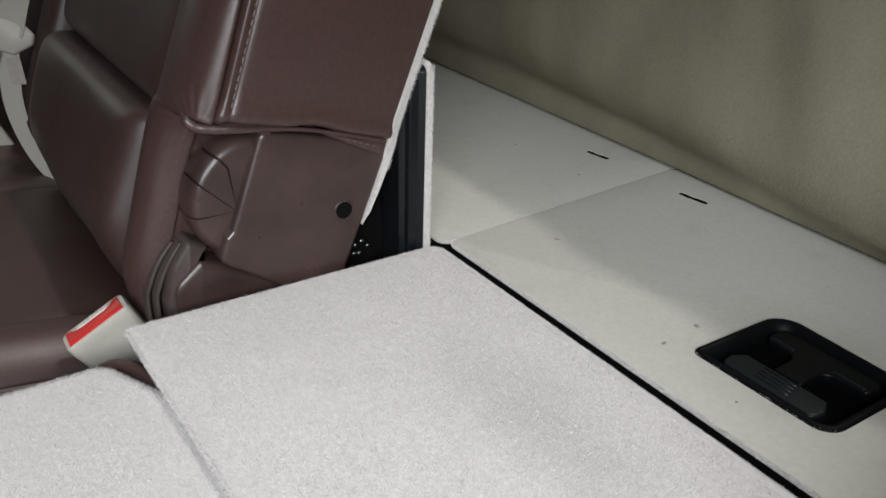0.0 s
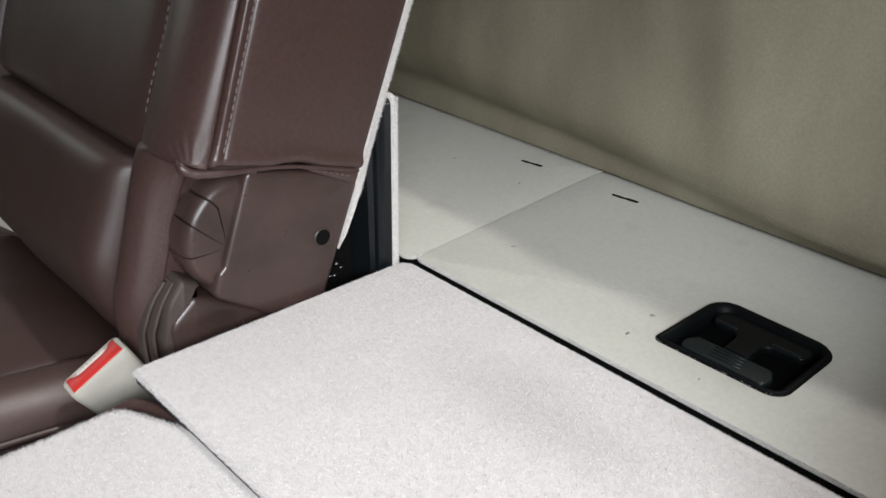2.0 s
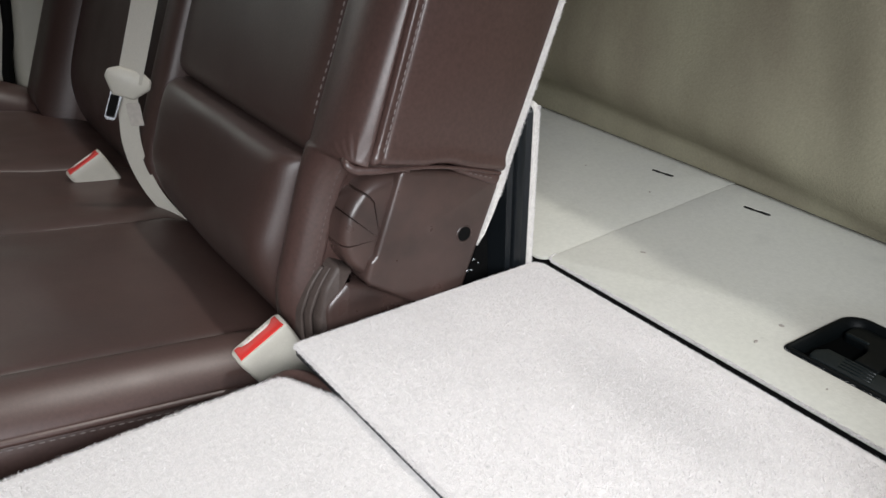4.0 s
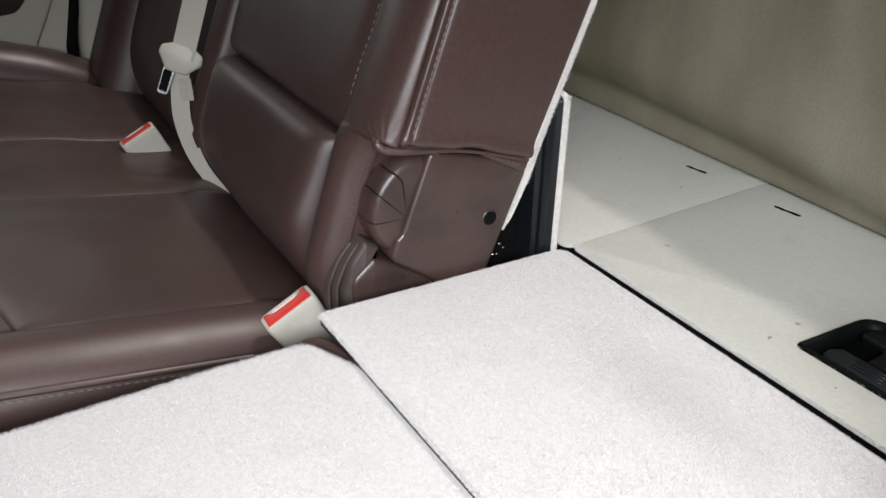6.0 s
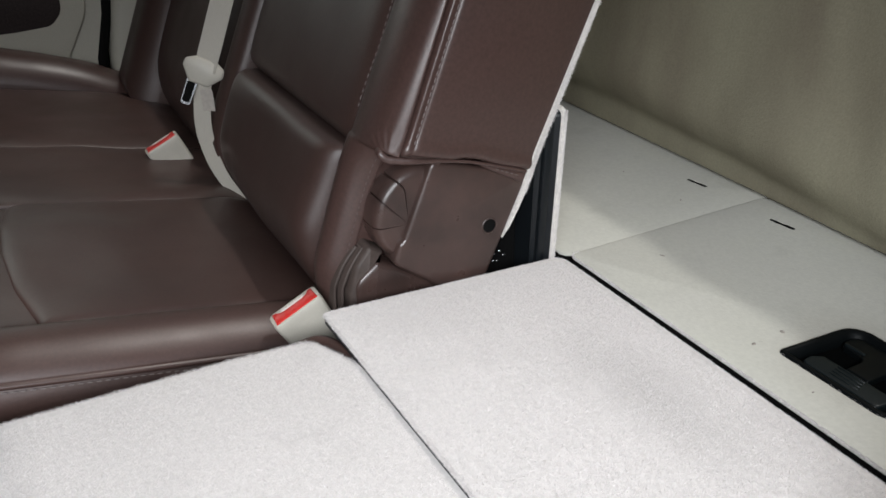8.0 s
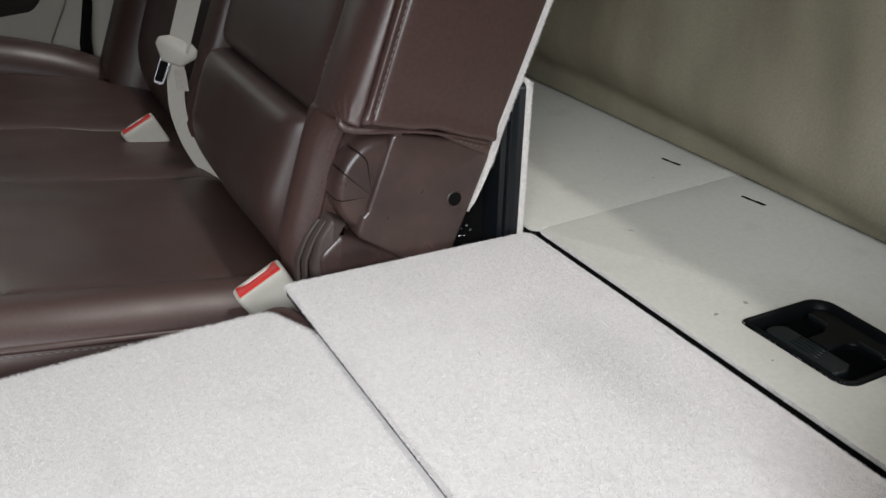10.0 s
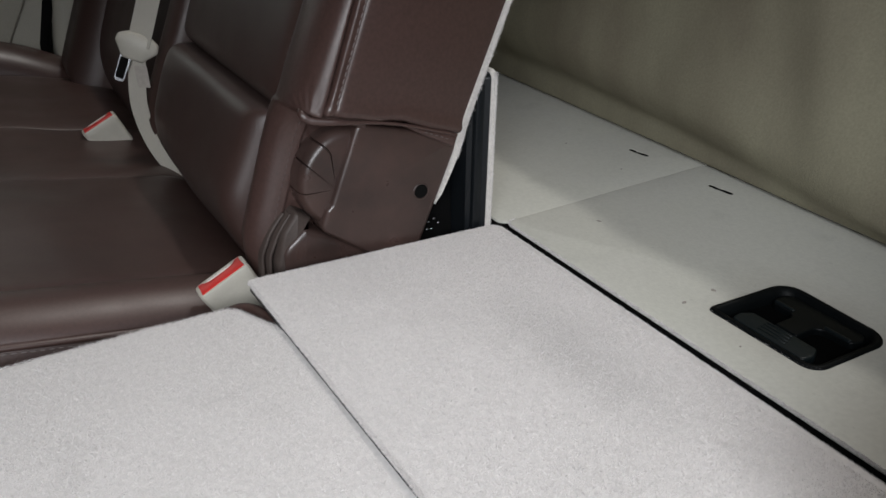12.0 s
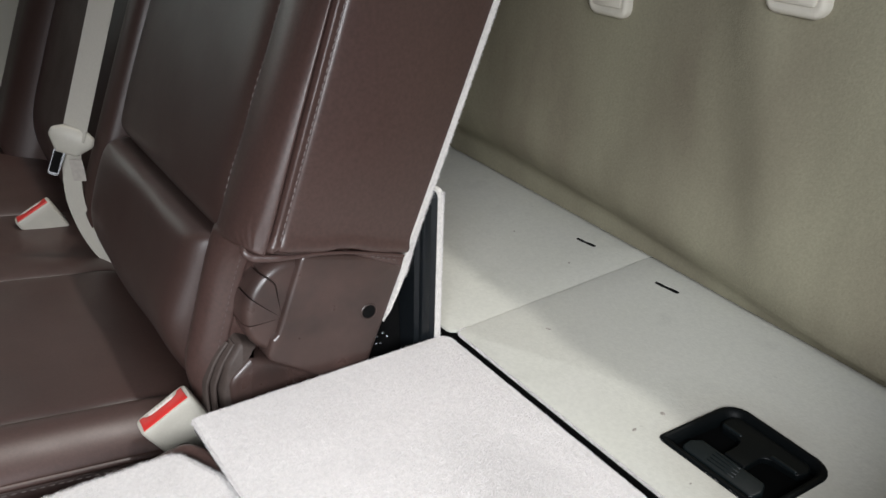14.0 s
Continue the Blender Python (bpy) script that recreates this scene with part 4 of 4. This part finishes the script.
def webbing(line, width, thick=0.0014):
    """A flat strap: line holds its middle and the direction across."""
    rings = []
    for p, across, out in line:
        p, s, o = Vector(p), Vector(across).normalized() * width / 2, Vector(out).normalized() * thick / 2
        rings.append([p - s - o, p - s * 0.9 - o * 1.6, p + s * 0.9 - o * 1.6, p + s - o, p + s + o, p - s + o])
    return loft(rings)


TONGUE = Vector((0.146, 1.130, 0.200))
upper = []
for k in range(25):
    z = 0.200 + 0.62 * k / 24
    upper.append(((TONGUE.x + 0.002 + 0.42 * (z - 0.2), 1.130, z), (0.66, -0.72, -0.30), (-0.35, -0.93, 0.2)))
part("upper_strap", webbing(upper, 0.036), WEBBING, belt, smooth=50)
low = []
for k, p in enumerate(smooth_line([(0.147, 1.136, 0.200), (0.140, 1.134, 0.165), (0.133, 1.130, 0.12), (0.135, 1.122, 0.08), (0.143, 1.108, 0.045), (0.157, 1.088, 0.016), (0.180, 1.070, -0.02)], 5)):
    turn = min(1.0, k / 25)
    low.append((p, (0.80 - 0.35 * turn, -0.60 - 0.2 * turn, 0.10 + 0.2 * turn), (-0.45, -0.85, 0.2)))
part("lower_strap", webbing(low, 0.030), WEBBING, belt, smooth=50)
T = Matrix.Translation(TONGUE) @ Matrix.Rotation(radians(26), 4, "Y") @ Matrix.Rotation(radians(-18), 4, "Z")
plate_outline = rounded([(-0.0150, -0.021), (0.0130, -0.021), (0.0300, -0.002), (0.0285, 0.010), (0.0160, 0.0170), (-0.0160, 0.0170), (-0.0285, 0.010), (-0.0300, 0.000)], [0.004, 0.004, 0.006, 0.006, 0.006, 0.006, 0.006, 0.006], 3)
tongue = part("tongue_grip", loft([[T @ Vector((q.x, y, q.y)) for q in inset(plate_outline, d)] for y, d in ((0.0035, 0.002), (0.0015, 0.0), (-0.0035, 0.0), (-0.0062, 0.003))]), BEIGE, belt, "beige plastic tongue grip", smooth=50)
part("tongue_blade", loft([[T @ Vector((q.x - 0.010, y, q.y)) for q in rounded([(-0.008, -0.056), (0.006, -0.056), (0.008, -0.018), (-0.008, -0.018)], [0.004, 0.004, 0.001, 0.001], 3)] for y in (-0.0005, 0.0015)]), STEEL, tongue, "chromed steel tongue", smooth=40)
part("blade_slot", loft([[T @ Vector((q.x - 0.011, y, q.y)) for q in rect(-0.0056, 0.0056, -0.052, -0.021, 0.002, 2)] for y in (-0.0012, -0.0006)]), RUBBER, tongue, smooth=0)
part("sewn_label", loft([[Vector((0.1440, 1.1215 + y, 0.158)) + Vector((q.x, -0.75 * q.x, q.y)) for q in rect(-0.0075, 0.0075, -0.017, 0.015, 0.001, 2)] for y in (0, 0.0008)]), LABEL, belt, "faded sewn label", smooth=0)

# ---- far door, seen past the seats ----
door = thing("rear_door", (-0.1, 1.80, -0.1), "closed far door with beige trim and dark insert", "door")
panel_outline = rounded([(-1.0, -0.30), (-0.04, -0.30), (0.000, 0.08), (0.056, 0.175), (0.085, 0.42), (-1.0, 0.42)], [0.02, 0.05, 0.1, 0.1, 0.02, 0.02], 6)
part("door_panel", loft([[(q.x, y, q.y) for q in inset(panel_outline, d)] for y, d in ((1.855, 0), (1.806, 0), (1.801, 0.0015), (1.799, 0.005))]), DOOR_TRIM, door, smooth=50)
insert_outline = rounded([(-0.9, 0.145), (-0.085, 0.155), (-0.015, 0.160), (0.010, 0.185), (0.020, 0.42), (-0.9, 0.42)], [0.02, 0.03, 0.03, 0.04, 0.01, 0.02], 6)
part("door_insert", loft([[(q.x, y, q.y) for q in inset(insert_outline, d)] for y, d in ((1.7985, 0), (1.7955, 0.001), (1.7945, 0.003))]), DOOR_CLOTH, door, "dark brown padded insert", smooth=50)
part("door_edge", loft([[(q.x, y, q.y) for q in rounded([(-0.06, -0.30), (0.030, -0.30), (0.060, 0.08), (0.086, 0.17), (0.125, 0.42), (0.06, 0.42)], 0.006, 3)] for y in (1.855, 1.812)]), DOOR_TRIM, door, smooth=50)
seal = thing("door_seal", (0.1, 1.82, 0.0), "black rubber door seal", "door seal")
part("seal_cord", tube(smooth_line([(0.045, 1.820, -0.30), (0.066, 1.820, 0.05), (0.096, 1.820, 0.17), (0.118, 1.820, 0.30), (0.14, 1.820, 0.42)], 6), 0.0115, 10), RUBBER, seal, smooth=60)
pillar_trim = part("trim_pillar", loft([[(q.x, y, q.y) for q in inset(rounded([(0.060, -0.30), (0.24, -0.30), (0.30, 0.95), (0.20, 0.95), (0.130, 0.30), (0.088, 0.08)], 0.01, 4), d)] for y, d in ((1.859, 0), (1.815, 0), (1.803, 0.006), (1.800, 0.018))]), DOOR_TRIM, smooth=50)
tagged(pillar_trim, "beige plastic pillar trim behind the door", "trim", kind="structure")

# ---- child seat anchor covers on the rear wall ----


def anchor(y, z):
    x = rear_wall_x(y, z)
    ob = thing("anchor_cover", (x, y, z), "beige plastic anchor cover on the rear wall", "anchor cover", group="anchor covers")
    outline = rect(-0.034, 0.034, -0.028, 0.028, 0.014, 5)
    part("cover_frame", loft([[(x - d0, y + q.x, z + q.y) for q in inset(outline, d)] for d0, d in ((-0.02, 0), (0.006, 0), (0.010, 0.003), (0.011, 0.007), (0.008, 0.012))]), BEIGE, ob, smooth=50)
    part("cover_lid", loft([[(x - d0, y + q.x, z + q.y) for q in inset(rect(-0.024, 0.024, -0.016, 0.016, 0.004, 3), d)] for d0, d in ((0.006, 0), (0.0105, 0), (0.0118, 0.002))]), BEIGE, ob, smooth=50)


anchor(0.690, 0.396)
anchor(0.432, 0.439)

# ---- lint and a crumb ----


def speck(at, r, stretch, material, name, label, category, group=""):
    """A tiny uneven crumb."""
    bm = bmesh.new()
    bmesh.ops.create_icosphere(bm, subdivisions=2, radius=r)
    for v in bm.verts:
        v.co *= 1 + 0.35 * noise.noise(v.co * (1.3 / r) + Vector(at) * 90)
    moved(bm, Matrix.Translation(at) @ Matrix.Rotation(at[0] * 40, 4, "Z") @ Matrix.Diagonal((stretch, 1, 0.5, 1)))
    tagged(part(name, bm, material, smooth=60), label, category, group)


for x, y, r, stretch in ((0.4768, 0.3650, 0.0017, 1.6), (0.5170, 0.3665, 0.0019, 1.3), (0.5225, 0.5470, 0.0014, 2.4), (0.6500, 0.6550, 0.0014, 1.2), (0.6486, 0.7720, 0.0013, 1.1), (0.4651, 0.2857, 0.0010, 1.3)):
    speck((x, y, 0.0602 if y < 0.605 else 0.0590), r, stretch, LINT, "lint_speck", "small grey-brown lint speck on the carpeted load panel", "lint", "lint specks")
speck((0.1735, 1.0190, 0.0235), 0.0026, 1.7, PALE, "crumb", "small pale crumb in the crease of the bench", "crumb")

# ---- carpet pile ----


def pile(name, board, spots, normals, length, width=0.00017):
    """Short fibres standing on the carpet, one thin triangle each, under their board."""
    n = len(spots)
    rng = np.random.default_rng(n)
    way = normals + rng.normal(0, 0.7, (n, 3))
    way /= np.linalg.norm(way, axis=1)[:, None]
    side = np.cross(way, rng.normal(0, 1, (n, 3)))
    side /= np.linalg.norm(side, axis=1)[:, None]
    tip = spots + way * (length * rng.uniform(0.4, 1.2, n))[:, None]
    verts = np.stack([spots - side * width, spots + side * width, tip], 1).reshape(-1, 3) * U
    me = bpy.data.meshes.new(name)
    me.from_pydata(verts.tolist(), [], np.arange(3 * n).reshape(-1, 3).tolist())
    me.materials.append(FIBRE)
    ob = new(name, me)
    ob.parent = board.parent
    ob.matrix_parent_inverse = Matrix.Translation(-board.parent.location)
    tagged(ob, "short pale carpet pile", kind="stuff")


def area_spots(n, x0, x1, y0, y1, height, seed, cut=9.0):
    rng = np.random.default_rng(seed)
    x, y = rng.uniform(x0, x1, n), rng.uniform(y0, y1, n)
    keep = x + 0.45 * y < cut
    x, y, n = x[keep], y[keep], int(keep.sum())
    return np.stack([x, y, height(x, y)], 1), np.tile([0, 0, 1.0], (n, 1))


def edge_spots(n, outline, z, seed, r):
    """Spots round a board's rounded top edge, leaning outwards."""
    rng = np.random.default_rng(seed)
    pts = np.array([tuple(p) for p in outline])
    nxt = np.roll(pts, -1, 0)
    seg = np.linalg.norm(nxt - pts, axis=1)
    pick = rng.choice(len(pts), n, p=seg / seg.sum())
    t = rng.uniform(0, 1, n)[:, None]
    p = pts[pick] * (1 - t) + nxt[pick] * t
    d = (nxt - pts)[pick] / seg[pick][:, None]
    outward = np.stack([d[:, 1], -d[:, 0]], 1)
    a = rng.uniform(0.1, 1.4, n)
    spots = np.concatenate([p - outward * (r * (1 - np.cos(a)))[:, None], (z - r + r * np.sin(a))[:, None]], 1)
    normals = np.concatenate([outward * np.cos(a)[:, None], np.sin(a)[:, None]], 1)
    return spots, normals



def carpet_of(ob):
    return next(c for c in ob.children if c.name.startswith(("carpet_board", "carpet_back")))


top = lambda x, y: 0.060 - 0.068 * (x - 0.42)
pile("carpet_nap", carpet_of(bridge), *area_spots(330000, 0.128, 0.414, -0.09, 0.600, top, 1), 0.0017, 0.00021)
spots, normals = edge_spots(45000, main_outline, 0.060, 2, 0.003)
spots[:, 2] -= 0.068 * (spots[:, 0] - 0.42)
pile("carpet_nap", carpet_of(bridge), spots, normals, 0.0019, 0.0002)
pile("carpet_nap", carpet_of(folded), *area_spots(270000, -0.30, 0.125, 0.05, 0.574, lambda x, y: FRONT_TOP + 0 * x, 3, 0.354), 0.0017, 0.00021)
pile("carpet_nap", carpet_of(folded), *edge_spots(60000, front_outline, FRONT_TOP, 4, 0.009), 0.0032, 0.00020)


# fuzz along the gap
rear_outline = rounded([(0.4345, -0.16), (0.752, -0.16), (0.752, 0.6048), (0.4312, 0.6048)], 0.010, 5)
spots, normals = edge_spots(60000, rear_outline, 0.060, 7, 0.0014)
front = spots[:, 0] < 0.445
pile("carpet_nap", carpet_of(near_rear), spots[front], normals[front], 0.0022, 0.0002)

# fuzz on the cut edges of the upright boards
rng = np.random.default_rng(9)
n = 9000
v = rng.uniform(0.005, 0.42, n)
u = 0.1575 + 0.0068 * rng.uniform(0, 1, n) + 0.0075 * np.clip((0.045 - v) / 0.035, 0, 1)
rise = np.array([tuple(B @ Vector((a, 0.6052 + 0.006 * max(0.0, min(1.0, (0.045 - b) / 0.035)), b))) for a, b in zip(u, v)])
upright = next(c for c in seat.children if c.name.startswith("back_board"))
pile("carpet_nap", upright, rise, np.tile([0.5, -0.8, 0.1], (n, 1)), 0.0022)
flap_z = rng.uniform(0.02, 0.238, n)
edge = np.array([tuple(SWING @ Vector((a, 0.6085, b))) for a, b in zip(rng.uniform(-0.003, 0.0018, n), flap_z)])
pile("carpet_nap", carpet_of(flap), edge, np.tile([0.1, -1.0, 0.0], (n, 1)), 0.0018)

# carpet fuzz over the rim of the latch
spots, normals = edge_spots(1500, [Vector(w) for w in HANDLE][::-1], 0.0606, 6, 0.0012)
pile("carpet_nap", carpet_of(near_rear), spots[spots[:, 0] < 0.50], normals[spots[:, 0] < 0.50], 0.0016)
